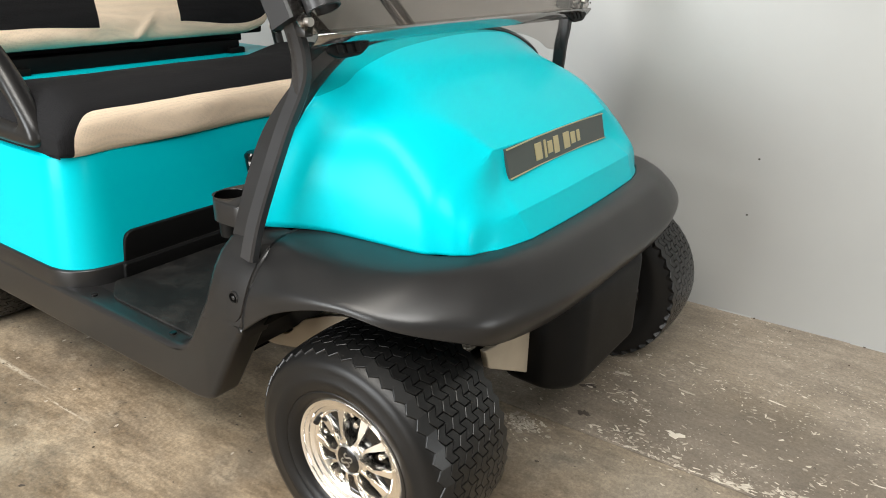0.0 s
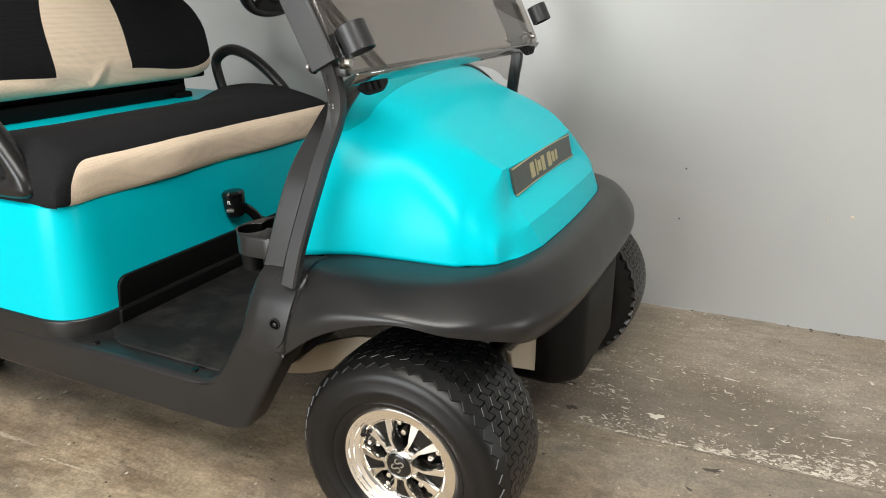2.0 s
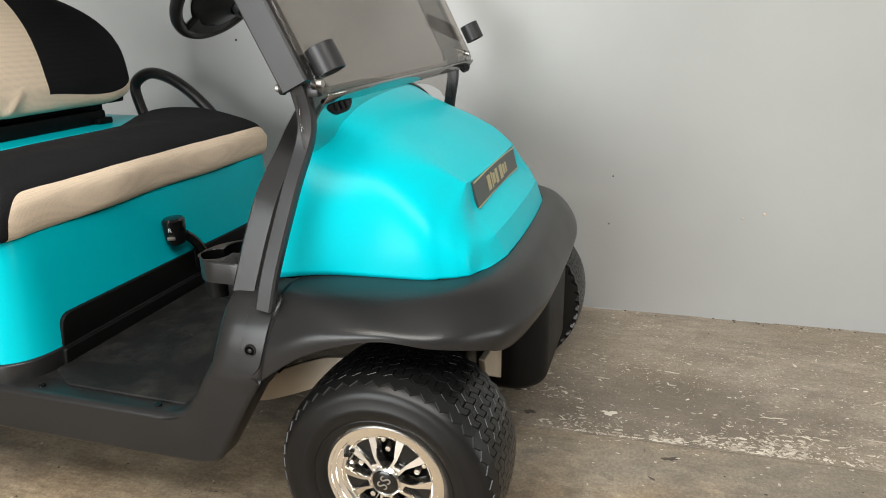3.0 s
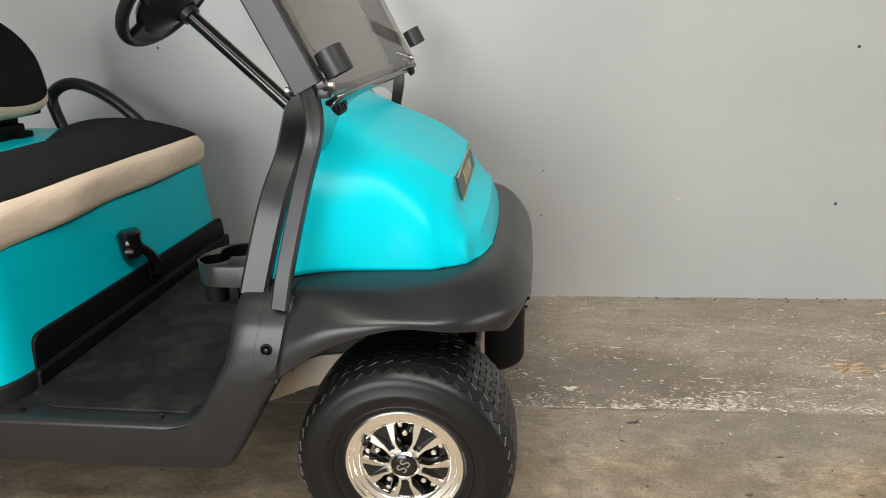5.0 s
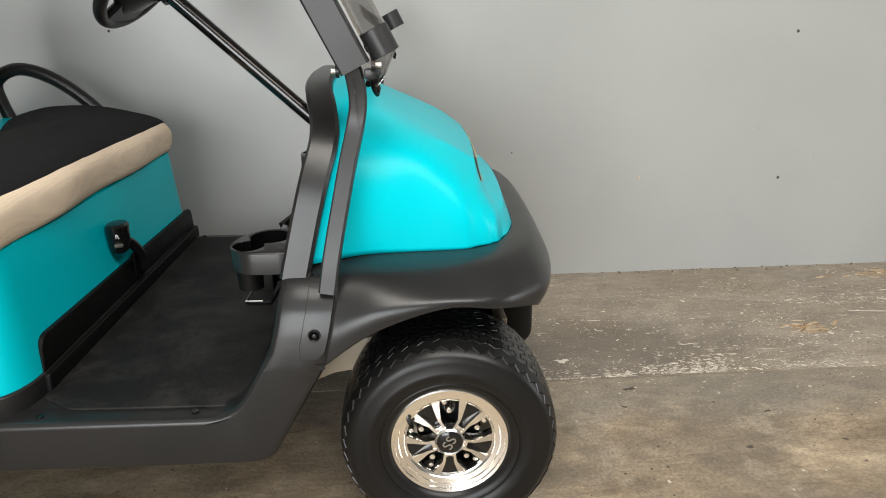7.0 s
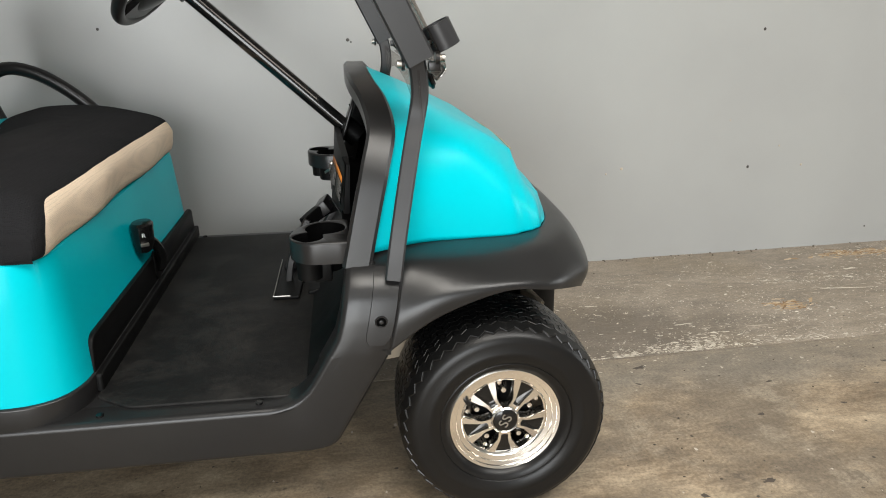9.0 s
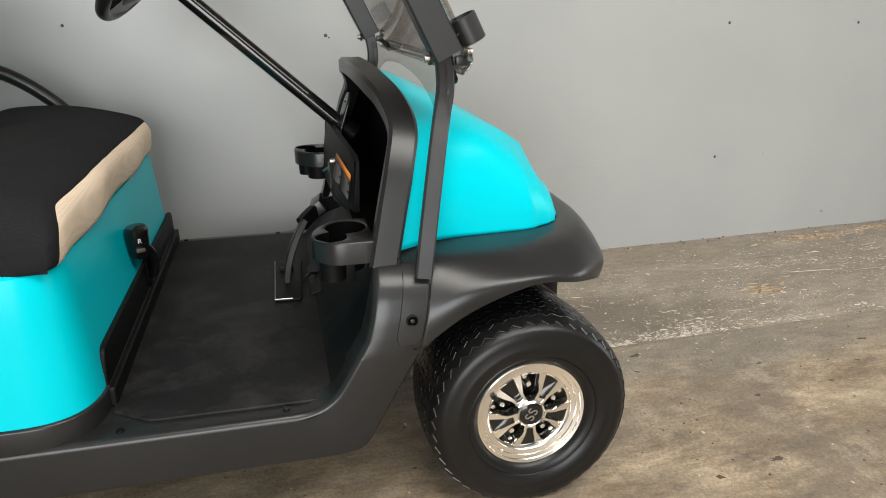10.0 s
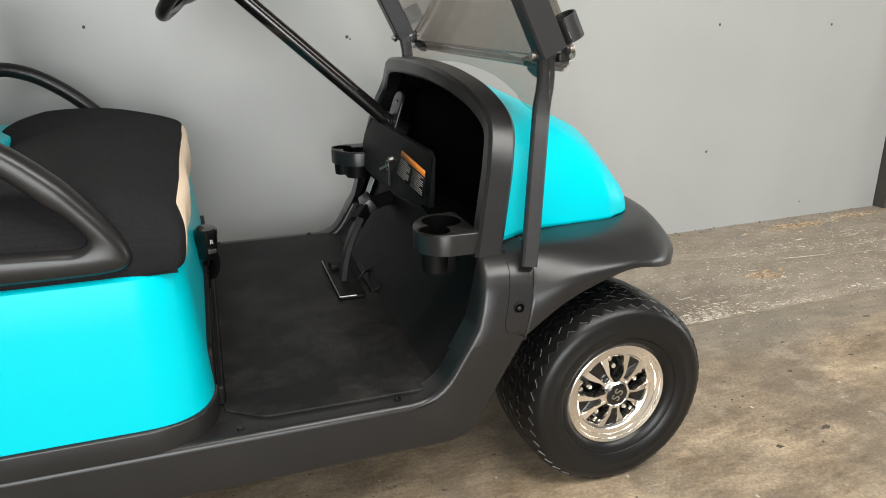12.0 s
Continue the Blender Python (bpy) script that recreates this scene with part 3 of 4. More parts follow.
# fender and bumper in one sweep
FENDER = [
    [(-0.224, 0.470, 0.614), (-0.227, 0.545, 0.594), (-0.240, 0.597, 0.508), (-0.256, 0.604, 0.426)],
    [(-0.130, 0.455, 0.613), (-0.135, 0.540, 0.600), (-0.140, 0.600, 0.550), (-0.150, 0.607, 0.500)],
    [(-0.030, 0.439, 0.611), (-0.020, 0.520, 0.600), (-0.010, 0.590, 0.565), (-0.010, 0.600, 0.545)],
    [(0.060, 0.428, 0.610), (0.080, 0.500, 0.600), (0.100, 0.560, 0.555), (0.100, 0.572, 0.530)],
    [(0.120, 0.388, 0.610), (0.150, 0.445, 0.600), (0.176, 0.500, 0.545), (0.180, 0.506, 0.505)],
    [(0.153, 0.325, 0.610), (0.195, 0.380, 0.598), (0.230, 0.434, 0.528), (0.216, 0.432, 0.478)],
    [(0.174, 0.240, 0.610), (0.225, 0.270, 0.595), (0.265, 0.290, 0.520), (0.240, 0.285, 0.463)],
    [(0.179, 0.100, 0.610), (0.235, 0.110, 0.594), (0.275, 0.120, 0.515), (0.248, 0.120, 0.458)],
    [(0.180, 0.000, 0.610), (0.237, 0.000, 0.594), (0.277, 0.000, 0.515), (0.250, 0.000, 0.458)],
]
part("fender_bumper", grid(net([[(x, -w, z) for x, w, z in r] for r in FENDER] + [[(x + 0.016 * min(1.0, w / 0.35) * k / 3, w, z) for k, (x, w, z) in enumerate(r)] for r in reversed(FENDER[:-1])], 8, 6)), BLACK, cart,
     "black textured plastic fender and bumper", solid=0.008)
part("bumper_apron", plate(rounded([(0.08, -0.185), (0.20, -0.19), (0.256, -0.14), (0.262, 0.17), (0.20, 0.218), (0.08, 0.215)], 0.035), 0.226, 0.475, "z", 0.03, 5), DARK, cart, "black plastic lower bumper block")

# badge: dark strip, thin gold rim, lettering as plain bars
badge = part("badge", bar([(0.0915, -0.222, 0.739), (0.0938, -0.11, 0.7425), (0.0954, 0, 0.744), (0.0938, 0.11, 0.7425), (0.0915, 0.222, 0.739)], 0.060, 0.006, (0.25, 0, -1), bevel=0.001), BADGE, cart, "dark grey nameplate with worn gold lettering drawn as bars")
for side in (-1, 1):
    part("badge_rim", bar([(0.0952 + 0.0065 * side, y, 0.7435 - 0.0285 * side - 0.11 * y * y) for y in (-0.22, -0.11, 0, 0.11, 0.22)], 0.0025, 0.0065, (0.25, 0, -1), bevel=0.0005), GOLD, badge)
for y, w, h in ((-0.105, 0.026, 0.036), (-0.077, 0.008, 0.038), (-0.057, 0.02, 0.026), (-0.029, 0.022, 0.037), (0.018, 0.028, 0.036), (0.05, 0.021, 0.026), (0.077, 0.014, 0.026)):
    x = 0.0976 - 0.09 * y * y
    part("letter_bar", bar([(x, y - w / 2, 0.742 - 0.05 * y * y), (x, y + w / 2, 0.742 - 0.05 * y * y)], h, 0.004, (0.25, 0, -1), bevel=0.001), GOLD, badge)

# side sills
SILL = rounded([(-1.75, 0.318), (-0.450, 0.316, 0.06), (-0.378, 0.436, 0.01), (-0.246, 0.436, 0.005), (-0.374, 0.214, 0.04), (-0.42, 0.203, 0.04), (-1.75, 0.200)], 0.01)
COLUMN = [(0.395, 0.6082, -0.2690, -0.4035), (0.430, 0.6082, -0.2490, -0.3820), (0.460, 0.6055, -0.2405, -0.365), (0.500, 0.600, -0.2310, -0.354), (0.540, 0.590, -0.2230, -0.346), (0.570, 0.574, -0.2180, -0.341), (0.592, 0.551, -0.2155, -0.337), (0.605, 0.525, -0.2145, -0.333), (0.613, 0.495, -0.2140, -0.322)]


def column_at(z):
    """The column's outer y and its front and rear x at a height."""
    for p, q in zip(COLUMN, COLUMN[1:]):
        if z <= q[0] or q is COLUMN[-1]:
            k = (z - p[0]) / (q[0] - p[0])
            return [u + (w - u) * k for u, w in zip(p[1:], q[1:])]


for side in (-1, 1):
    sill = part("side_sill", plate(SILL, side * 0.535, side * 0.608, "y", 0.013, 6), BLACK, cart, "black moulded side sill with a rounded edge")
    rows = []
    for z in [0.395 + 0.218 * k / 20 for k in range(21)]:
        y, front, rear = column_at(z)
        inner = min(0.535, y - 0.02)
        deep = y - inner
        soft = [(front + 0.0005, inner), (front, y - 0.012), (front - 0.003, y - 0.004), (front - 0.012, y), (front - 0.05, y + 0.001), (rear + 0.04, y), (rear + 0.014, y - 0.0005), (rear + 0.004, y - 0.004), (rear + 0.0003, y - min(0.013, deep * 0.7)), (rear, inner)]
        rows.append([(x, side * w, z) for x, w in soft])
    part("fender_column", grid(rows), BLACK, sill, "black fender column flowing up to the cowl", sharp=60)
    cover = []
    for z in [0.446 + 0.150 * k / 12 for k in range(13)]:
        y, front, rear = column_at(z)
        trim = 0.010 * max(0.0, (0.462 - z) / 0.016)
        cover.append([(x, side * (y + dy), z) for x, dy in ((front - 0.008 - trim, -0.001), (front - 0.010 - trim, 0.0024), (front - 0.04, 0.003), (front - 0.062 + trim, 0.0024), (front - 0.064 + trim, -0.001))])
    part("column_cover", grid(cover), BLACK, sill)
    hole_y = 0.6035
    # flat near-black disc standing in for the shaded hole
    part("screw_hole", lathe([(0.0, 0.0012 * side), (0.0108, 0.0012 * side)], (-0.269, side * hole_y, 0.496), 20), DEEP_SHADE, sill)
    part("screw", lathe([(0.0, 0.0022 * side), (0.0035, 0.002 * side), (0.0045, 0.0014 * side)], (-0.269, side * hole_y, 0.496), 18), SATIN, sill)
    part("screw_ring", lathe([(0.0104, 0.0004 * side), (0.0108, 0.0022 * side), (0.0122, 0.0022 * side), (0.0134, -0.001 * side)], (-0.269, side * hole_y, 0.496), 24), BLACK, sill)
    for x in (-0.851, -0.532):
        part("rivet", tube([(x, side * 0.580, 0.312), (x, side * 0.580, 0.3195), (x, side * 0.580, 0.3210)], 0.0075, 16, up=(1, 0, 0)), GLOSS, sill)

# floor
part("floor_pan", slab(bmesh.new(), (-1.0, -0.56, 0.27), (-0.40, 0.575, 0.316), 0.004), BLACK, cart)
TOE = catmull([(-0.50, 0, 0.314), (-0.44, 0, 0.320), (-0.37, 0, 0.40), (-0.32, 0, 0.50), (-0.285, 0, 0.605)], 5)
part("toe_board", grid([[(p.x, y, p.z) for y in (-0.54, -0.3, 0, 0.3, 0.56)] for p in TOE]), DARK, cart, solid=0.012)
part("floor_mat", plate(rounded([(-0.878, -0.512, 0.01), (-0.800, -0.562, 0.02), (-0.455, -0.566, 0.02), (-0.432, -0.52, 0.02), (-0.43, 0.56), (-0.878, 0.56)], 0.015), 0.315, 0.323, "z", 0.003), MAT, cart, "scuffed dusty black rubber floor mat")

# dash: moulded hoop, pocket, console
HOOP = [(-0.313, 0.523, 0.585), (-0.286, 0.500, 0.700), (-0.264, 0.475, 0.785), (-0.246, 0.430, 0.852), (-0.256, 0.350, 0.900), (-0.276, 0.250, 0.930), (-0.284, 0.130, 0.942), (-0.285, 0, 0.944)]
dash = part("dash_frame", bar(catmull(mirrored(HOOP), 8), 0.060, 0.042, (1, 0, 0), bevel=0.007), BLACK, cart, "black moulded dashboard hoop", sharp=30)
inner = [(x + 0.02, y * 0.965, 0.61 + (z - 0.61) * 0.955) for x, y, z in catmull(mirrored(HOOP), 4)]
rim_back = [(-0.195, y * 0.84, 0.60 + (z - 0.61) * 0.86) for x, y, z in inner]
bm = grid([inner, rim_back])
bm.faces.new([bm.verts.new(p) for p in rim_back])
# pocket shade is carried by this near-black colour
part("dash_pocket", bm, DEEP_SHADE, dash, "pocket behind the dashboard hoop, coloured near-black for its shade", solid=0.003)
part("pocket_floor", slab(bmesh.new(), (-0.34, -0.45, 0.600), (-0.16, 0.46, 0.614), 0.004), DEEP_SHADE, dash)
FACE = [(-0.352, 0.42, 0.70), (-0.352, 0.30, 0.775), (-0.341, 0.05, 0.766), (-0.329, -0.17, 0.757), (-0.327, -0.187, 0.740), (-0.333, -0.187, 0.60), (-0.364, 0.0, 0.60), (-0.364, 0.42, 0.60)]
bm = bmesh.new()
front, rear = [bm.verts.new(p) for p in FACE], [bm.verts.new((x + 0.014, y, z)) for x, y, z in FACE]
for k in range(len(FACE)):
    bm.faces.new((front[k], front[(k + 1) % len(FACE)], rear[(k + 1) % len(FACE)], rear[k]))
bmesh.ops.triangulate(bm, faces=[bm.faces.new(front), bm.faces.new(rear)])
bmesh.ops.bevel(bm, geom=[e for e in bm.edges if e.calc_face_angle(0) > 0.9], offset=0.004, segments=3, affect="EDGES")
console = part("console", bm, DARK, dash, "dark lower dashboard console")
bm = plate(rounded([(0.145, 0.73), (0.240, 0.73), (0.235, 0.862, 0.04), (0.150, 0.862, 0.04)], 0.01, 8), -0.338, -0.328, "x", 0.004)
for v in bm.verts:
    v.co.x += (v.co.z - 0.73) * 0.34
bracket = part("column_bracket", bm, BLACK, dash, "dark upright bracket beside the steering column")
part("bracket_screw", tube([(-0.298, 0.19, 0.835), (-0.304, 0.19, 0.833)], 0.006, 10), GLOSS, bracket)


def on_label(a, c, off):
    """A place on the label: a across, c down."""
    top = Vector((-0.3475, -0.023, 0.734)).lerp(Vector((-0.327, -0.166, 0.705)), a)
    low = Vector((-0.364, -0.010, 0.667)).lerp(Vector((-0.336, -0.166, 0.632)), a)
    return top.lerp(low, c) + Vector((-0.006 - off, 0, 0))


def print_bar(name, a0, a1, c0, c1, off, material, parent, text=""):
    return part(name, grid([[on_label(a, c, off) for a in (a0, (a0 + a1) / 2, a1)] for c in (c0, c1)]), material, parent, text, solid=0.0006)


label = print_bar("warning_label", 0, 1, 0, 1, 0.0, DARK, console, "dashboard label with orange heading and lines drawn as bars")
print_bar("label_heading", 0.02, 0.98, 0.02, 0.24, 0.0012, ORANGE, label)
for k in range(9):
    for a in (0.05, 0.54):
        print_bar("text_bar", a, a + (0.4 if (k * 7 + int(a * 10)) % 4 else 0.3), 0.30 + 0.075 * k, 0.335 + 0.075 * k, 0.0012, GREYPRINT, label)
key = part("ignition_key", tube([(-0.345, 0.073, 0.69), (-0.366, 0.073, 0.688)], 0.008, 12), ZINC, dash, "ignition key with a small fob")
part("key_ring", tube([Vector((-0.37, 0.073 + 0.014 * math.cos(a), 0.672 + 0.014 * math.sin(a))) for a in (math.tau * k / 16 for k in range(16))], 0.0015, 6, closed=True, up=(1, 0, 0)), ZINC, key)
part("key_blade", bar([(-0.368, 0.075, 0.672), (-0.385, 0.105, 0.655)], 0.007, 0.002, (0, 0, 1), bevel=0.0005), ZINC, key)
part("key_fob", bar([(-0.367, 0.070, 0.662), (-0.367, 0.068, 0.615)], 0.012, 0.004, (0, 1, 0), bevel=0.001), SATIN, key)


def star(shape, centre, count=72):
    """The outline of overlapping circles, or of a polygon, seen from a centre in equal turns."""
    out = []
    for k in range(count):
        d, far = Vector((math.cos(math.tau * k / count), math.sin(math.tau * k / count))), 0.0
        for item in shape:
            if len(item) == 3:
                c = Vector(item[:2]) - centre
                under = item[2] ** 2 - (c - c.dot(d) * d).length_squared
                if under > 0:
                    far = max(far, c.dot(d) + math.sqrt(under))
            else:
                p, q = Vector(item[:2]) - centre, Vector(item[2:]) - centre
                e = q - p
                det = d.x * e.y - d.y * e.x
                if abs(det) > 1e-9:
                    r, s = (p.x * e.y - p.y * e.x) / det, (p.x * d.y - p.y * d.x) / det
                    if r > 0 and -0.001 <= s <= 1.001:
                        far = max(far, r)
        out.append(tuple(centre + d * far))
    return out


def cup_holder(side):
    centre = Vector((-0.393, 0.450))
    outline = rounded([(-0.325, 0.530, 0.01), (-0.415, 0.530, 0.05), (-0.455, 0.485, 0.03), (-0.445, 0.42, 0.04), (-0.40, 0.37, 0.05), (-0.325, 0.365, 0.01)], 0.02, 8)
    rim = star([(*p, *q) for p, q in zip(outline, outline[1:] + outline[:1])], centre)
    hole = star([(-0.376, 0.424, 0.044), (-0.412, 0.483, 0.033), (-0.393, 0.452, 0.022)], centre)
    shrink = lambda o, k: [(centre.x + (x - centre.x) * k, centre.y + (y - centre.y) * k) for x, y in o]
    levels = ((rim, 0.600), (rim, 0.641), (shrink(rim, 0.985), 0.6455), (shrink(rim, 0.955), 0.647), (shrink(hole, 1.05), 0.647), (hole, 0.6455))
    rows = [[(x, side * y, z) for x, y in o] for o, z in levels]
    bm = grid(rows, closed_u=True)
    bm.faces.new([bm.verts.new(p) for p in rows[0]])
    holder = part("cup_holder", bm, BLACK, cart, "black twin cup holder on the dashboard", sharp=50)
    well = [[(x, side * y, z) for x, y in o] for o, z in ((hole, 0.6455), (shrink(hole, 0.975), 0.638), (shrink(hole, 0.88), 0.606))]
    bm = grid(well, closed_u=True)
    bm.faces.new([bm.verts.new(p) for p in well[-1]])
    # well walls coloured near-black to hold their shade
    part("well", bm, DEEP_SHADE, holder)
    for x, w, r in ((-0.412, 0.483, 0.030), (-0.376, 0.424, 0.041)):
        rows = [[(x + q * r * math.cos(a), side * w + q * r * math.sin(a), z) for a in (math.tau * k / 28 for k in range(28))] for q, z in ((0.98, 0.604), (0.9, 0.556), (0.0, 0.554))]
        part("cup", grid(rows, closed_u=True), DARK, holder)
    part("holder_clip", slab(bmesh.new(), (-0.405, side * 0.47 - 0.02, 0.545), (-0.365, side * 0.47 + 0.02, 0.60), 0.006), DARK, holder)


for side in (-1, 1):
    cup_holder(side)

# brake and accelerator pedals in their floor plate
pedal = part("brake_pedal", plate(rounded([(-0.548, -0.060), (-0.474, -0.062), (-0.462, 0.232), (-0.545, 0.242)], 0.008), 0.326, 0.334, "z", 0.002), DARK, cart, "black brake pedal with worn bright edge")
part("pedal_edge", bar([(-0.500, -0.061, 0.335), (-0.547, -0.060, 0.335), (-0.5445, 0.240, 0.335)], 0.004, 0.003, (0, 0, 1), bevel=0.0008), ZINC, pedal)
part("pedal_arm", bar(catmull([(-0.512, 0.070, 0.330), (-0.503, 0.074, 0.385), (-0.480, 0.082, 0.45), (-0.446, 0.092, 0.512)], 6), 0.034, 0.020, (0, 1, 0)), BLACK, pedal, "worn black steel pedal arm")
part("pedal_arm", bar(catmull([(-0.455, 0.100, 0.495), (-0.420, 0.150, 0.512), (-0.385, 0.205, 0.515), (-0.310, 0.23, 0.53)], 5), 0.040, 0.026, (0, 0.3, 1)), DARK, pedal)
part("pedal_lock", slab(bmesh.new(), (-0.020, -0.050, -0.020), (0.020, 0.050, 0.020), 0.006, 2, pose(-0.397, 0.200, 0.522, 0, -35, -8)), BLACK, pedal, "black parking brake lock plate")
part("pedal_post", slab(bmesh.new(), (-0.532, 0.150, 0.330), (-0.490, 0.200, 0.352), 0.005), DARK, pedal)
part("brake_cable", tube(catmull([(-0.47, 0.05, 0.330), (-0.445, 0.07, 0.350), (-0.425, 0.10, 0.340), (-0.40, 0.11, 0.352)], 6), 0.004, 8), GLOSS, pedal)
# small pale strip in the footwell, drawn as a thin slab
part("pale_strip", slab(bmesh.new(), (-0.002, -0.022, -0.045), (0.002, 0.022, 0.045), 0.001, 1, pose(-0.334, 0.45, 0.497, 0, 22, 0)), WHITEPRINT, dash, "small pale strip low in the footwell")
gas = part("accelerator_pedal", plate(rounded([(-0.452, -0.030), (-0.392, -0.022), (-0.390, 0.186), (-0.446, 0.192)], 0.008), 0.326, 0.338, "z", 0.003), DARK, cart)
part("pedal_edge", bar([(-0.394, -0.020, 0.339), (-0.392, 0.182, 0.339)], 0.004, 0.003, (0, 0, 1), bevel=0.0008), ZINC, gas)
gas.matrix_basis = Matrix.Translation((-0.42, 0, 0.33)) @ pose(0, 0, 0, 0, -14, 0) @ Matrix.Translation((0.42, 0, -0.33))

for ob in (console, bracket, key):
    ob.location.y -= 0.027

# struts, pillars, windscreen, clips
for side in (-1, 1):
    s = side
    strut = part("strut", bar(catmull([(-0.240, s * 0.582, 0.578), (-0.226, s * 0.566, 0.66), (-0.195, s * 0.522, 0.81), (-0.176, s * 0.494, 0.89), (-0.168, s * 0.492, 0.94), (-0.172, s * 0.500, 0.99), (-0.182, s * 0.506, 1.025)], 5), 0.035, 0.020, (1, 0, 0.2), bevel=0.004), SATIN, cart, "bent satin black steel strut")
    part("pillar", bar([(-0.168, s * 0.510, 1.005), (-0.590, s * 0.520, 1.85)], 0.058, 0.044, (1, 0, 0.5), bevel=0.004), SATIN, cart, "satin black roof pillar")
    for x0, x1, z in ((-0.204, -0.214, 1.000), (-0.132, -0.119, 1.010)):
        bolt = part("bolt", tube([(x0, s * 0.512, z), (x1, s * 0.512, z)], 0.0075, 12), ZINC, strut, "bright bolt head")
        part("washer", tube([(x0 + (x0 - x1) * 0.5, s * 0.512, z), (x0 + (x1 - x0) * 0.12, s * 0.512, z)], 0.0125, 16), BLACK, bolt)
    part("spacer", slab(bmesh.new(), (-0.152, s * 0.508 - 0.010, 0.985), (-0.128, s * 0.508 + 0.010, 1.004), 0.004), BLACK, strut)

# roof implied by the pillars; unseen, cut to suit the shade it casts
part("roof", plate(rounded([(-0.46, -0.55), (-0.46, 0.55), (-1.62, 0.55), (-1.62, -0.55)], 0.12, 8), 1.85, 1.89, "z", 0.02), SATIN, cart, "unseen black roof panel over the pillars, sized for its shade")
LEAN = Vector((-0.5, 0, 1)).normalized()
screen_foot = Vector((-0.115, 0, 0.990))


def on_screen(y, up, off=0.0):
    return screen_foot + LEAN * up + Vector((off, y, 0))


def pane(name, outline, off, label):
    bm = bmesh.new()
    f = bm.faces.new([bm.verts.new(on_screen(y, up, off)) for y, up in outline])
    bmesh.ops.triangulate(bm, faces=[f])
    ob = part(name, bm, SMOKED, cart, label, solid=0.004)
    ob.visible_shadow = False
    return ob


screen = pane("windscreen", rounded([(-0.535, 0.0, 0.04), (0.545, 0.0, 0.04), (0.545, 0.96), (-0.535, 0.96)], 0.04), 0.0, "folding smoke-tinted acrylic windscreen")
part("bent_edge", grid([[on_screen(y, 0, dx) + Vector((0, 0, dz)) for y in (-0.50, -0.2, 0.2, 0.54)] for dx, dz in ((0.0, 0.001), (0.001, -0.003), (-0.002, -0.009), (-0.010, -0.018), (-0.019, -0.025))]), BENT, screen, "bent lower edge of the windscreen", solid=0.003).visible_shadow = False
ARCH = [(-0.460, 0.876), (-0.415, 0.883), (-0.385, 0.891), (-0.345, 0.912), (-0.245, 0.937), (-0.120, 0.949), (0, 0.953)]
arch = [(p.x, p.y) for p in catmull([(y, z, 0) for y, z in ARCH + [(-y, z) for y, z in reversed(ARCH[:-1])]], 6)]
foot = [(-0.515, 0.903), (-0.511, 0.888), (-0.500, 0.879), (-0.485, 0.876)] + arch + [(0.485, 0.876), (0.500, 0.879), (0.511, 0.888), (0.515, 0.903)]
bm = grid([[(-0.168 - 0.06 * (z - 0.88), y, z) for y, z in row] for row in (foot, [(y, 0.988) for y, z in foot])])
part("lower_windscreen", bm, PALE_SMOKED, cart, "lower tinted pane cut to fit over the cowl", solid=0.004).visible_shadow = False
for x, y, z in ((-0.148, -0.412, 0.957), (-0.134, 0.470, 0.971)):
    m = pose(x, y, z, 0, -22, 0)
    clip = part("hinge_clip", plate(rounded([(-0.055, -0.004), (-0.03, 0.016), (0.035, 0.018), (0.062, 0.0), (0.03, -0.018), (-0.03, -0.020)], 0.012), 0.006, 0.014, "x", 0.003), DARK, screen, "black plastic hinge clip")
    clip.matrix_basis = m
    for k in (-1, 0, 1):
        part("clip_prong", slab(bmesh.new(), (0.010, k * 0.022 - 0.008, -0.013), (0.018, k * 0.022 + 0.006, 0.012), 0.003, 2), DARK, clip)
    part("clip_pin", tube([(0.004, -0.045, 0.012), (0.004, 0.05, 0.016)], 0.006, 10), DARK, clip)
NORMAL = Vector((1, 0, 0.5)).normalized()
for side, base in ((-1, Vector((-0.147, -0.489, 1.040))), (1, Vector((-0.148, 0.560, 1.064)))):
    arc = [(0.027 - 0.027 * math.cos(a), 0.027 * math.sin(a)) for a in (radians(14 + 332 * k / 28) for k in range(29))]
    path = [base + NORMAL * u + Vector((0, side * v, 0)) for u, v in arc]
    part("screen_clip", bar(path, 0.053, 0.004, LEAN, bevel=0.001), SATIN, screen, "curved black spring clip")
    part("clip_rivet", tube([base + Vector((0, side * 0.012, 0)) - NORMAL * 0.002, base + Vector((0, side * 0.012, 0)) + NORMAL * 0.008], 0.007, 10), GLOSS, screen)

# steering
foot, head = Vector((-0.318, 0.212, 0.768)), Vector((-0.760, 0.250, 1.170))
axis = (head - foot).normalized()
turn = axis.to_track_quat("Z", "Y").to_matrix()
column = part("steering_column", tube([foot, head], 0.0215, 24), GLOSS, cart, "gloss black steering column")
column.location.y = -0.024
part("column_collar", tube([head - axis * 0.03, head + axis * 0.035], 0.030, 20), BLACK, column)
part("column_boot", tube([foot - axis * 0.05, foot + axis * 0.01], 0.034, 20), DARK, column)
centre = head + axis * 0.062
wheel_part = part("steering_wheel", tube([centre + turn @ Vector((0.172 * math.cos(a), 0.172 * math.sin(a), 0)) for a in (math.tau * k / 56 for k in range(56))], 0.018, 16, closed=True, up=axis), BLACK, column, "thick black steering wheel")
rows = []
